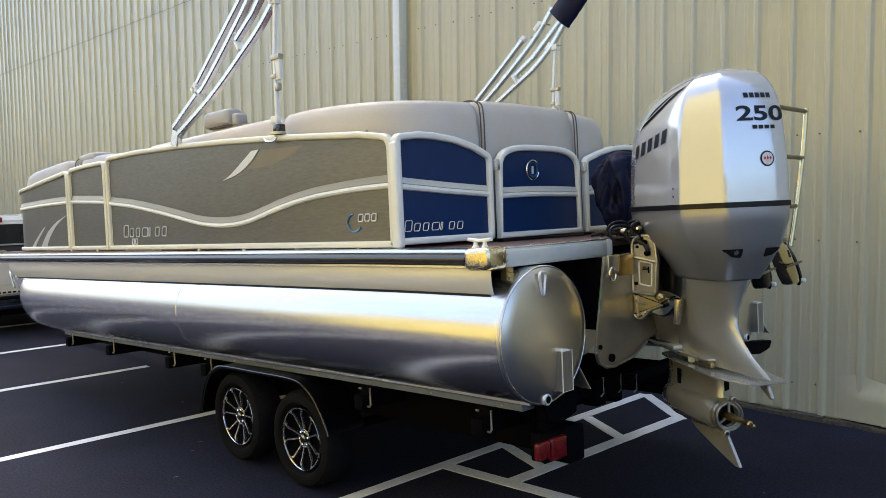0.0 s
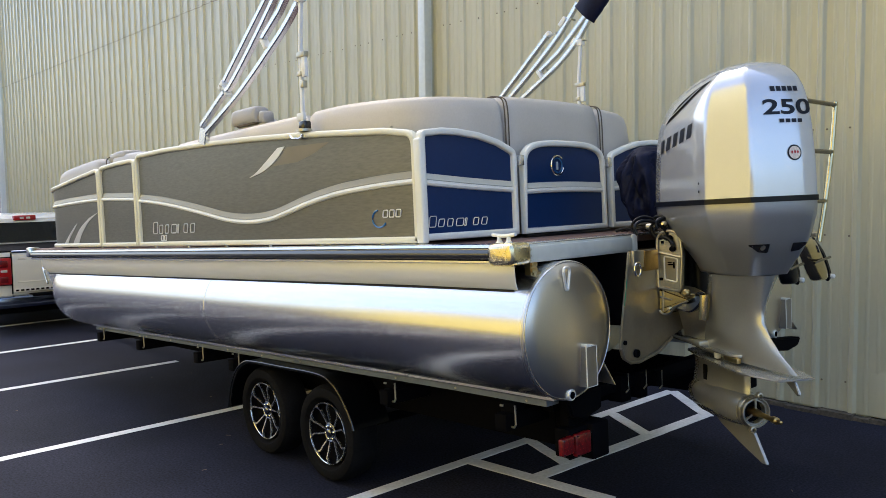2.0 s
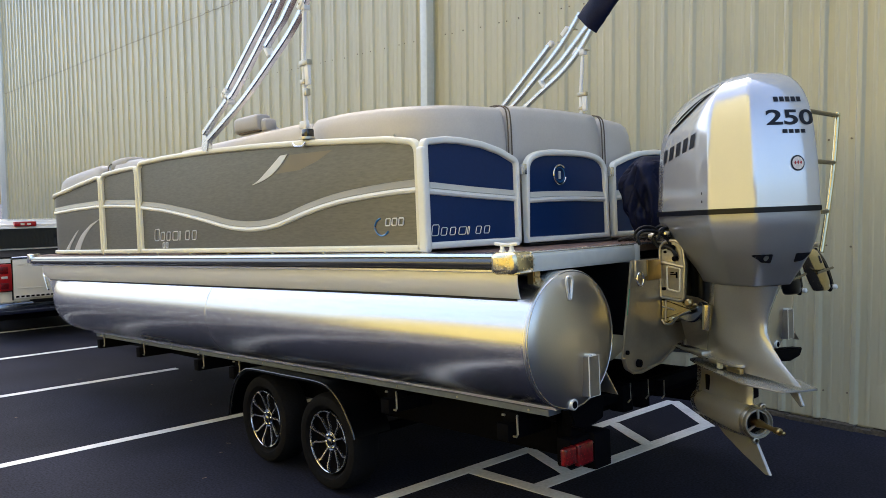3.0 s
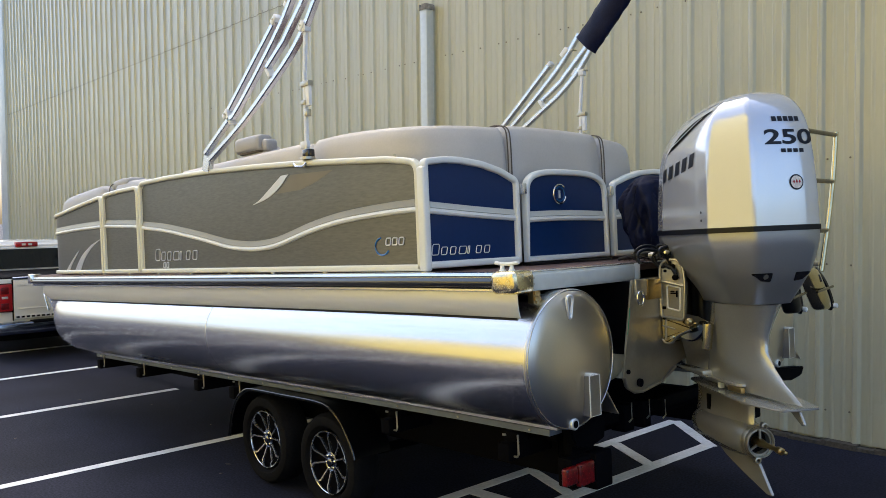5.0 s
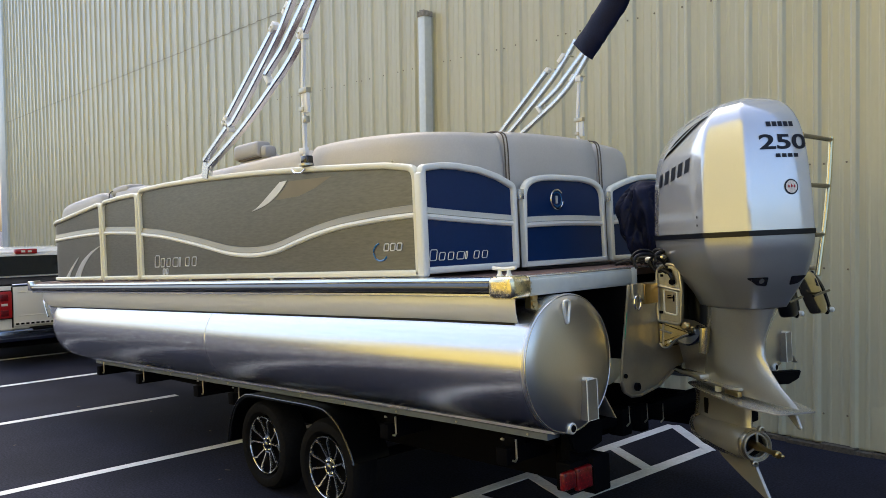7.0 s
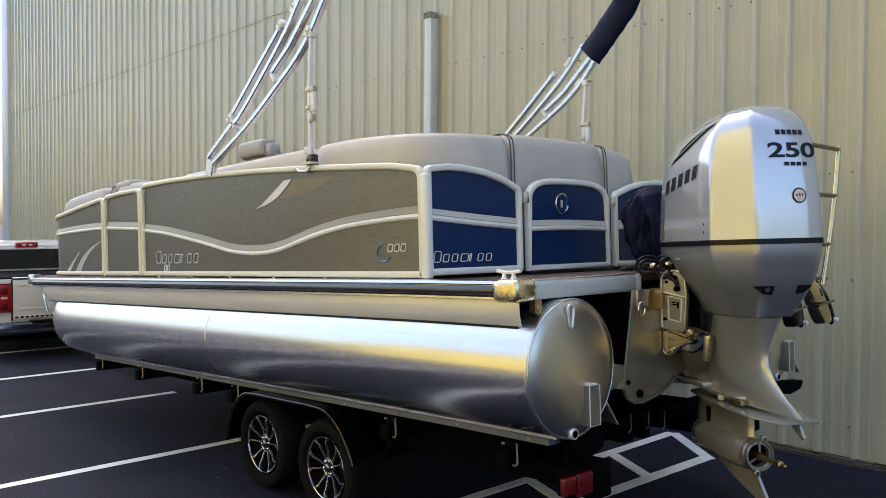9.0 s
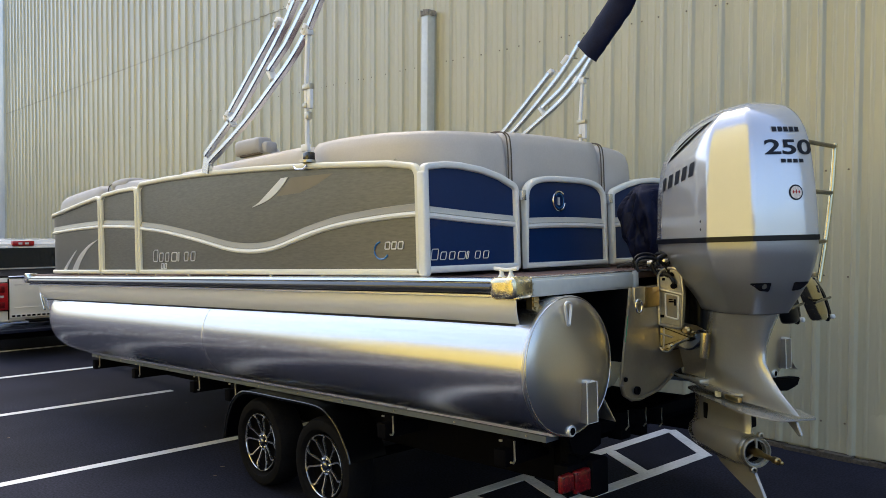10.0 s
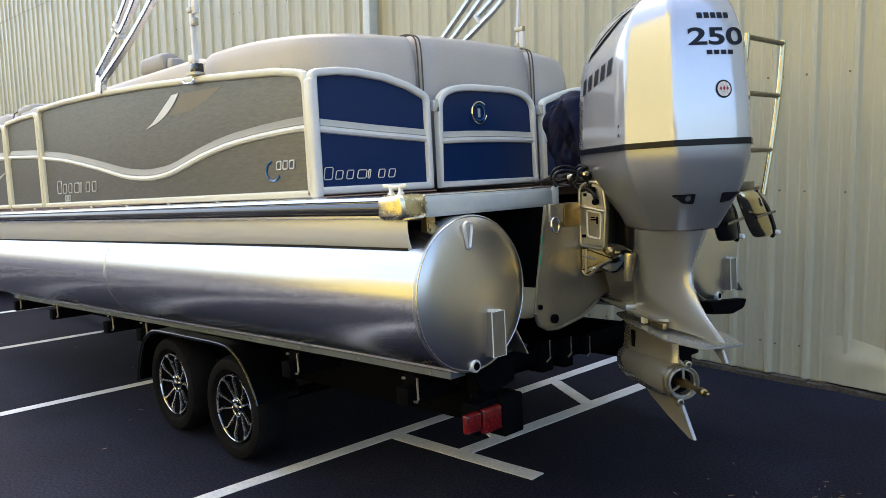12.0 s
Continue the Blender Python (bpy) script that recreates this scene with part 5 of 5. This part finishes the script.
# navy cover bundled on the stern platform
cover = empty("bundled_cover", B, "navy canvas cover bundled on the stern platform", "cover")
b = bmesh.new()
bmesh.ops.create_icosphere(b, subdivisions=5, radius=1)
for v in b.verts:
    d = v.co.normalized()
    turn = math.atan2(d.y, d.x)
    flat = math.hypot(d.x, d.y) ** 0.55
    fold = abs(noise.noise(Vector((math.cos(turn) * 3.0, math.sin(turn) * 3.0, d.z * 0.9))))
    crease = abs(noise.noise(Vector((math.cos(turn) * 2.2, math.sin(turn) * 2.2, d.z * 2.4 + turn)) * 1.1))
    k = 1 + 0.12 * noise.noise(d * 1.3) + 0.08 * math.sin(5 * turn + 2.2 * d.z) * flat - 0.30 * max(0.0, 0.22 - fold) / 0.22 * flat * 0.6 + 0.09 * crease
    belly = 0.95 + 0.10 * d.z
    x, y = (math.cos(turn) * flat, math.sin(turn) * flat)
    v.co = Vector((0.46 + 0.18 * x * k * belly, 0.37 + 0.33 * y * k * belly, max(0.0, 0.25 + 0.27 * math.copysign(abs(d.z) ** 0.75, d.z) * (1 + 0.08 * noise.noise(d * 2.1)))))
part("canvas", b, M_FABRIC, cover, angle=180)

# boarding ladder folded up at the starboard stern
ladder = empty("boarding_ladder", B, "polished folding boarding ladder raised at the stern", "ladder")
RAIL = [(1.285, 1.09, 0.745), (1.275, 1.035, 0.434), (1.26, 0.955, 0.131), (1.245, 0.88, -0.12)]
# chrome rails: gold reflections come from the tinted base colour
for dy in (-0.455, 0.0):
    part("rail", sweep(spline([(x, y + dy, z) for x, y, z in RAIL], 5), 0.016, 10), M_GOLDEN, ladder)
for x, y, z in ((1.284, 1.087, 0.728), (1.275, 1.035, 0.434), (1.26, 0.955, 0.131)):
    part("rung", sweep([(x, y - 0.455, z), (x, y, z)], 0.0145, 10), M_RUNG, ladder, "chrome rung with dark reflections in its colour")
# folded treads: leaning half-round trays
for top, low, hw, mat in (((0.335, -0.125), (0.42, -0.335), 0.095, M_RUBBER), ((0.635, -0.088), (0.845, -0.35), 0.122, M_GOLDEN)):
    rings = []
    for q, k in ((0.0, 0.72), (0.05, 0.9), (0.18, 1.0), (0.5, 1.04), (0.8, 1.0), (0.95, 0.88), (1.0, 0.7)):
        cy, cz = (a + (b - a) * q for a, b in zip(top, low))
        arc = [math.pi * (j / 12 - 0.5) for j in range(13)]
        rings.append([(1.25 + 0.055 * k * math.cos(a), cy + hw * k * math.sin(a), cz) for a in arc] + [(1.235, cy + hw * 0.8 * k, cz), (1.235, cy - hw * 0.8 * k, cz)])
    tread = part("tread", loft(rings), mat, ladder, "polished folded tread" if mat is M_GOLDEN else "black folded tread", angle=50)
    cy, cz = (top[0] + low[0]) / 2, (top[1] + low[1]) / 2
    part("tread_bar", sweep([(1.318, cy - hw * 0.95, cz - 0.012), (1.312, cy + hw * 1.1, cz + 0.006)], 0.008, 8), M_RUNG, tread)
    part("tread_groove", sweep([(1.304, cy - 0.045, cz + 0.09), (1.309, cy - 0.02, cz + 0.045)], 0.005, 6), M_CHROME, tread)
    ends = [(top[0] + hw * 0.9, top[1] - 0.01), (cy + hw * 1.16, cz + 0.03), (low[0] + hw * 1.08, low[1] + 0.03), (low[0] + hw * 0.85, low[1] - 0.005)]
    part("tread_end", sweep(spline([(1.262, y, z) for y, z in ends], 4), 0.016, 8), M_GLOSSBLACK, tread, "black end cap")
    part("tread_foot", lathe([(-0.012, 0.006), (-0.006, 0.015), (0.01, 0.015), (0.016, 0.006)], 12, "x"), M_FRAMEW, tread, "small white foot").location = (1.29, low[0] + hw * 0.95, low[1] + 0.012)
part("tread_hinge", box((1.215, 0.50, -0.085), (1.27, 0.73, -0.035), 0.012), M_GLOSSBLACK, ladder, "black tread hinge")
part("ladder_arm", box((0.72, 0.68, -0.09), (1.22, 0.74, -0.06), 0.008), M_CAST, ladder)
part("ladder_arm", box((0.72, 0.90, -0.09), (1.22, 0.96, -0.06), 0.008), M_CAST, ladder)

# ---- trailer ----
trailer = empty("boat_trailer", B, "black steel tandem-axle boat trailer", "trailer")


def wheel(parent, p, turn):
    w = new("wheel")
    w.parent = parent
    w.location = p
    tyre = lathe([(0.06, 0.215), (0.02, 0.225), (-0.012, 0.25), (-0.018, 0.28), (-0.008, 0.31), (0.02, 0.326), (0.045, 0.33), (0.10, 0.332), (0.155, 0.33), (0.185, 0.322), (0.205, 0.3), (0.205, 0.26), (0.18, 0.215)], 56, "y", caps=False)
    part("tyre", tyre, M_TYRE, w, angle=30)
    part("rim", lathe([(0.02, 0.207), (0.06, 0.19), (0.12, 0.185), (0.13, 0.05), (0.13, 0.002)], 40, "y", caps=False), M_BLACK, w, "black rim barrel")
    part("rim_lip", lathe([(0.016, 0.2095), (0.004, 0.211), (0.001, 0.2125), (0.004, 0.214), (0.012, 0.2155)], 48, "y", caps=False), M_MACHINED, w)
    part("rim_dish", lathe([(0.012, 0.209), (0.03, 0.202), (0.05, 0.19), (0.062, 0.12), (0.06, 0.05)], 40, "y", caps=False), M_BLACK, w, "black dish of the rim")
    # five pairs of machined arms, each pair closed by a short arc at the lip
    for k in range(5):
        mid = k * 72 + turn
        for sgn in (-1, 1):
            rings = []
            for r, da, half, y in ((0.045, 13, 0.0058, 0.030), (0.09, 14.5, 0.0052, 0.024), (0.135, 15.0, 0.0052, 0.015), (0.168, 14.0, 0.006, 0.008), (0.184, 16.5, 0.0065, 0.004), (0.200, 20.5, 0.0068, 0.001), (0.2085, 22.0, 0.0075, 0.0)):
                a = radians(mid + sgn * da)
                c, q = math.cos(a), math.sin(a)
                rings.append([(c * r - q * e * half, yy, q * r + c * e * half) for e, yy in ((-1, y), (1, y), (1.3, y + 0.014), (-1.3, y + 0.014))])
            part("spoke", loft(rings), M_MACHINED, w, "machined spoke", smooth=False)
        arc = [radians(mid + d) for d in range(-22, 23, 4)]
        rings = [[(r * math.cos(a), y, r * math.sin(a)) for r, y in ((0.2035, 0.002), (0.2085, -0.001), (0.2095, 0.01), (0.2025, 0.012))] for a in arc]
        part("lip_arc", loft(rings), M_MACHINED, w, smooth=False)
    part("hub_cap", lathe([(0.075, 0.058), (0.05, 0.056), (0.045, 0.05), (0.04, 0.030), (0.014, 0.028), (0.008, 0.02), (0.008, 0.001)], 24, "y"), M_BUMPER, w, "dark hub cap")
    part("hub_ring", lathe([(0.04, 0.068), (0.028, 0.066), (0.026, 0.06), (0.03, 0.052)], 28, "y", caps=False), M_BUMPER, w)
    for k in range(6):
        a = radians(k * 60 + 10)
        nut = lathe([(0.06, 0.010), (0.022, 0.009), (0.018, 0.004)], 6, "y")
        bmesh.ops.translate(nut, verts=nut.verts, vec=(math.cos(a) * 0.047, 0, math.sin(a) * 0.047))
        part("lug_nut", nut, M_CHROME, w)
    return w


HUBS = [BI @ Vector((x, 0, 0.333)) for x in (-2.0, -1.19)]
WY = 1.12
for side in (-1, 1):
    for h in HUBS:
        w = wheel(trailer, (h.x, side * WY, h.z), 20 if h is HUBS[0] else 32)
        if side > 0:
            w.rotation_euler = (0, 0, math.pi)
for h in HUBS:
    part("axle", sweep([(h.x, -0.95, h.z), (h.x, 0.95, h.z)], 0.035, 12), M_BLACK, trailer)

# fenders over each pair
for side in (-1, 1):
    zf = HUBS[0].z
    path = spline([(-2.50, 0, zf - 0.02), (-2.45, 0, zf + 0.14), (-2.36, 0, zf + 0.28), (-2.24, 0, zf + 0.36), (-2.1, 0, zf + 0.385), (-1.68, 0, zf + 0.388), (-1.27, 0, zf + 0.388), (-1.12, 0, zf + 0.36), (-0.99, 0, zf + 0.27), (-0.89, 0, zf + 0.13), (-0.865, 0, zf + 0.06)], 4)
    rings = []
    ya, yb = side * 0.88, side * 1.17
    for i, p in enumerate(path):
        t = (path[min(i + 1, len(path) - 1)] - path[max(i - 1, 0)]).normalized()
        nrm = Vector((-t.z, 0, t.x))
        rings.append([(p.x, ya, p.z), (p.x, yb, p.z), (p.x - nrm.x * 0.012, yb + side * 0.008, p.z - nrm.z * 0.012), (p.x - nrm.x * 0.022, yb + side * 0.006, p.z - nrm.z * 0.022), (p.x - nrm.x * 0.022, yb, p.z - nrm.z * 0.022), (p.x - nrm.x * 0.006, yb - side * 0.01, p.z - nrm.z * 0.006), (p.x - nrm.x * 0.006, ya, p.z - nrm.z * 0.006)])
    part("fender", loft(rings), M_FENDER, trailer, "black tandem fender", angle=40)
    part("fender_edge", sweep([(p.x, yb + side * 0.008, p.z - 0.004) for p in path], 0.0075, 8), M_GLOSSBLACK, trailer, "glossy rolled fender edge")
    part("fender_stay", box((-1.75, min(ya, side * 0.6), zf + 0.30), (-1.65, max(ya, side * 0.6), zf + 0.36)), M_BLACK, trailer)
    # frame rail, bunk and its supports
    y0 = side * 0.78
    part("frame_rail", box((-2.6, y0 - 0.04, -1.13), (0.5, y0 + 0.04, -0.91), 0.006), M_BLACK, trailer)
    part("frame_rail", box((-5.9, side * 0.6 - 0.03, -1.07), (-2.55, side * 0.6 + 0.03, -0.98), 0.006), M_BLACK, trailer)
    part("bunk", loft([[(x, side * 1.03 + a, zz + sag(x)) for a, zz in ((-0.05, -0.846), (0.05, -0.846), (0.05, -0.814), (-0.05, -0.814))] for x in (0.66, 0.0, -5.55)]), M_BUNK, trailer, "grey-wrapped bunk board")
    b = bmesh.new()
    for k in range(12):
        s2 = lathe([(0, 0.007), (0.006, 0.006)], 8, "y")
        bmesh.ops.transform(s2, matrix=pose(-5.3 + 0.53 * k, side * 1.08, -0.83 + sag(-5.3 + 0.53 * k), 0, 0, 180 if side < 0 else 0), verts=s2.verts)
        merge(b, s2)
    tagged(part("bunk_screws", b, M_CAST, trailer), kind="stuff")
for x in (-5.25, -4.25, -3.05, -2.45, -0.55, 0.42):
    part("cross_beam", box((x - 0.04, -1.17, -0.99), (x + 0.04, 1.17, -0.90), 0.006), M_BLACK, trailer)
    for side in (-1, 1):
        y0 = side * 1.05
        part("bunk_bracket", box((x - 0.05, y0 - 0.06, -0.905), (x + 0.05, y0 + 0.02, -0.85 + sag(x)), 0.004), M_BLACK, trailer)
        part("hook_bolt", sweep([(x + 0.08, side * 1.14, -0.85), (x + 0.08, side * 1.14, -0.95), (x + 0.07, side * 1.14, -0.965), (x + 0.05, side * 1.14, -0.965)], 0.006, 6), M_CAST, trailer)
        part("bracket_bolt", box((x - 0.03, side * 1.135 - 0.004, -0.868), (x - 0.01, side * 1.135 + 0.004, -0.858)), M_CAST, trailer)
part("rear_beam", box((0.55, -0.98, -0.90), (0.62, 0.98, -0.832), 0.008), M_BLACK, trailer)
for side in (-1, 1):
    part("rear_upright", box((0.5, side * 0.78 - 0.04, -1.10), (0.56, side * 0.78 + 0.04, -0.84), 0.01), M_BLACK, trailer)
    for ya, yb, za, zb in () if side > 0 else ((0.325, 0.42, -0.955, -0.80), (0.155, 0.23, -0.965, -0.81), (0.0, 0.05, -0.93, -0.84)):
        y0, y1 = sorted((side * ya, side * yb))
        part("roller_bracket", box((0.56, y0, za), (0.66, y1, zb), 0.01), M_BLACK, trailer)
        part("hook_bolt", sweep([(0.675, (y0 + y1) / 2, zb + 0.01), (0.675, (y0 + y1) / 2, zb - 0.08), (0.675, (y0 + y1) / 2 - 0.03, zb - 0.095)], 0.005, 6), M_CAST, trailer)
    # black end bracket below each tube
    y0 = [(side * y, z) for y, z in ((0.74, -0.785), (1.0, -0.77), (1.04, -0.80), (1.0, -0.90), (0.9, -0.935), (0.75, -0.90))]
    if side > 0:
        y0 = [(0.93, -0.765), (1.45, -0.815), (1.40, -0.87), (1.25, -0.885), (0.99, -0.85)]
    part("tube_stop", plate(y0, "x", 0.70 if side < 0 else 0.80, 0.76 if side < 0 else 0.88, 0.008), M_BLACK, trailer)
    # lamp boards
    y0, y1 = sorted((side * 1.03, side * 0.86))
    part("lamp_board", box((0.66, y0, -1.11), (0.755, y1, -0.96), 0.012), M_BLACK, trailer)
    y0, y1 = sorted((side * 0.875, side * 0.735))
    part("lamp_guard", box((0.64, y0, -1.145), (0.79, y1, -0.955), 0.012), M_BLACK, trailer)
    part("lamp_arm", box((0.66, min(side * 0.80, side * 0.98), -0.97), (0.72, max(side * 0.80, side * 0.98), -0.80), 0.01), M_BLACK, trailer)
    for a, c, za, zb in (((1.115, 1.018, -1.075, -0.985), (1.006, 0.88, -1.10, -0.985)) if side < 0 else ()):
        ya, yb = sorted((side * a, side * c))
        lens = part("tail_lamp", box((0.75, ya, za), (0.785, yb, zb), 0.012, seg=3), M_RED, trailer, "red ribbed tail lamp")
        b = bmesh.new()
        for i in range(4):
            for j in range(5):
                s2 = bmesh.new()
                bmesh.ops.create_icosphere(s2, subdivisions=1, radius=0.0036)
                bmesh.ops.translate(s2, verts=s2.verts, vec=(0.783, ya + (yb - ya) * (i + 0.7 + 0.3 * (j % 2)) / 4.6, za + (zb - za) * (j + 0.7) / 5.4))
                merge(b, s2)
        tagged(part("lens_relief", b, M_LAMPRED, lens), kind="stuff")
        for yy, zz in ((ya + 0.01, zb - 0.01), (yb - 0.01, zb - 0.01), (ya + 0.01, za + 0.01), (yb - 0.01, za + 0.01)):
            part("lens_screw", box((0.784, yy - 0.003, zz - 0.003), (0.789, yy + 0.003, zz + 0.003)), M_CHROME, lens)
part("tongue", box((-8.9, -0.05, -1.06), (-5.7, 0.05, -0.94), 0.008), M_BLACK, trailer)
part("winch_post", box((-7.05, -0.05, -0.94), (-6.95, 0.05, -0.2), 0.008), M_BLACK, trailer)

# ---- tow truck ----
TX = -9.35
truck = empty("pickup_truck", pose(TX, -0.09, 0), "white pickup truck that tows the trailer", "truck")
HW = 0.99
part("cab", plate([(-1.93, 0.5), (-1.93, 1.17), (-2.04, 1.58), (-2.2, 1.645), (-3.6, 1.66), (-4.1, 1.56), (-4.7, 1.15), (-5.7, 1.1), (-5.75, 0.5)], "y", -HW + 0.06, HW - 0.06, 0.03), M_TRUCK, truck, "white cab")
part("bed", box((-1.9, -HW, 0.5), (-0.03, HW, 1.165), 0.03), M_TRUCK, truck)
part("bed_cover", box((-1.85, -HW + 0.05, 1.16), (-0.05, HW - 0.05, 1.185), 0.008), M_BLACK, truck)
tg = part("tailgate", box((-0.04, -0.765, 0.575), (0.025, 0.765, 1.15), 0.014), M_TRUCK, truck, "white tailgate")
for y in (-0.772, 0.772):
    part("tailgate_gap", box((-0.03, y - 0.004, 0.56), (0.012, y + 0.004, 1.15)), M_BLACK, tg)
part("tailgate_ledge", box((-0.05, -0.77, 1.15), (0.03, 0.77, 1.185), 0.012), M_BUMPER, tg, "dark tailgate cap")
part("name_panel", box((0.024, -0.75, 0.585), (0.028, 0.75, 0.635), 0.001), M_TRUCK, tg)
for k in range(9):
    part("badge_glyph", box((0.026, -0.74 + 0.068 * k, 0.597), (0.031, -0.695 + 0.068 * k, 0.622)), M_BLACK, tg, smooth=False)
part("tailgate_crease", box((0.02, -0.7, 0.72), (0.032, 0.7, 0.735), 0.004), M_TRUCK, tg)
part("small_badge", box((0.026, -0.70, 1.055), (0.03, -0.58, 1.072)), M_BADGE, tg, smooth=False)
for side in (-1, 1):
    y0, y1 = sorted((side * 0.78, side * 0.985))
    lamp = part("tail_lamp", box((-0.1, y0, 0.70), (0.035, y1, 1.09), 0.02), M_LAMPRED, truck, "red tail lamp")
    part("lamp_bezel", box((-0.09, y0 - 0.012, 0.69), (0.02, y1 + 0.004, 1.10), 0.012), M_BLACK, lamp)
    for za, zb in ((0.73, 0.82), (0.95, 1.05)):
        part("lamp_core", box((0.03, y0 + 0.05, za), (0.038, y1 - 0.05, zb), 0.006), M_RED, lamp, "darker lamp core")
    part("clear_lens", box((0.03, y0 + 0.06, 0.88), (0.04, y1 - 0.06, 0.915), 0.006), M_PIPE, lamp)
bp = part("bumper", box((-0.06, -HW - 0.01, 0.37), (0.16, HW + 0.01, 0.54), 0.03), M_BUMPER, truck, "chrome rear bumper")
part("bumper_step", box((-0.03, -0.55, 0.515), (0.165, 0.55, 0.55), 0.01), M_BLACK, bp)
part("valance", box((-0.3, -HW, 0.28), (0.02, HW, 0.40), 0.02), M_BLACK, truck)
rw = part("rear_window", plate([(-0.80, 1.20), (0.80, 1.20), (0.75, 1.53), (-0.75, 1.53)], "x", 0.0, 0.012), M_GLASSDARK, truck, "dark tinted rear window")
rw.rotation_euler = (0, radians(-14), 0)
rw.location = (-1.965 + 1.38 * math.sin(radians(14)), 0, 1.38 * (1 - math.cos(radians(14))))
bl = part("brake_lamp", box((-2.12, -0.17, 1.565), (-2.005, 0.17, 1.645), 0.01), M_LAMPRED, truck, "high brake lamp")
part("clear_lens", box((-2.006, -0.08, 1.585), (-2.001, -0.02, 1.62)), M_TRUCK, bl)
part("clear_lens", box((-2.006, 0.02, 1.585), (-2.001, 0.08, 1.62)), M_TRUCK, bl)
for x in (-1.15, -4.75):
    for side in (-1, 1):
        ty = lathe([(-0.11, 0.2), (-0.12, 0.3), (-0.1, 0.36), (0.0, 0.365), (0.1, 0.36), (0.12, 0.3), (0.11, 0.2)], 32, "y")
        bmesh.ops.translate(ty, verts=ty.verts, vec=(x, side * 0.87, 0.365))
        part("wheel", ty, M_TYRE, truck)
part("underbody", box((-5.2, -0.7, 0.25), (-0.2, 0.7, 0.5)), M_BLACK, truck)
part("hitch", box((-0.1, -0.06, 0.36), (0.42, 0.06, 0.46), 0.01), M_BLACK, truck)

# ---- small litter on the asphalt ----
rng = random.Random(12)
bm = bmesh.new()
for k in range(105):
    x, y = (rng.uniform(-6, 3.0), rng.uniform(-2.6, 2.9)) if k < 45 else (rng.gauss(1.9, 0.35), rng.gauss(0.6, 0.5))
    L, w, a = rng.uniform(0.008, 0.05), rng.uniform(0.001, 0.0025), rng.uniform(0, 6.3)
    box((-L / 2, -w, 0.001), (L / 2, w, 0.003), bm=bm, m=pose(x, y, 0, 0, 0, math.degrees(a)))
tagged(part("twig_litter", bm, M_TWIG, smooth=False), "small pale twigs and grit on the asphalt", "litter", kind="stuff")

# crushed foot of the wall panels
bm = bmesh.new()
cols = []
for i in range(61):
    x = 0.90 + 0.025 * i
    top = 0.40 + 0.12 * noise.noise(Vector((x * 2.1, 0.3, 0))) - 0.14 * max(0.0, x - 1.3)
    col = []
    for j in range(13):
        z = 0.055 + (top - 0.055) * j / 12
        lump = 0.04 + 0.014 * noise.noise(Vector((x * 4, z * 5, 3))) + 0.006 * math.cos(2 * math.pi * x / PITCH) * (j / 12)
        d = lump * min(1.0, (12 - j) / 5.0 + 0.1) * min(1.0, i / 8.0 + 0.1)
        col.append(bm.verts.new((x, WALL_Y - d, z)))
    cols.append(col)
for a, c in zip(cols, cols[1:]):
    for j in range(12):
        bm.faces.new((a[j], c[j], c[j + 1], a[j + 1]))
part("crushed_panel", bm, M_PANEL, wall, "dented lighter foot of the panels", angle=80)
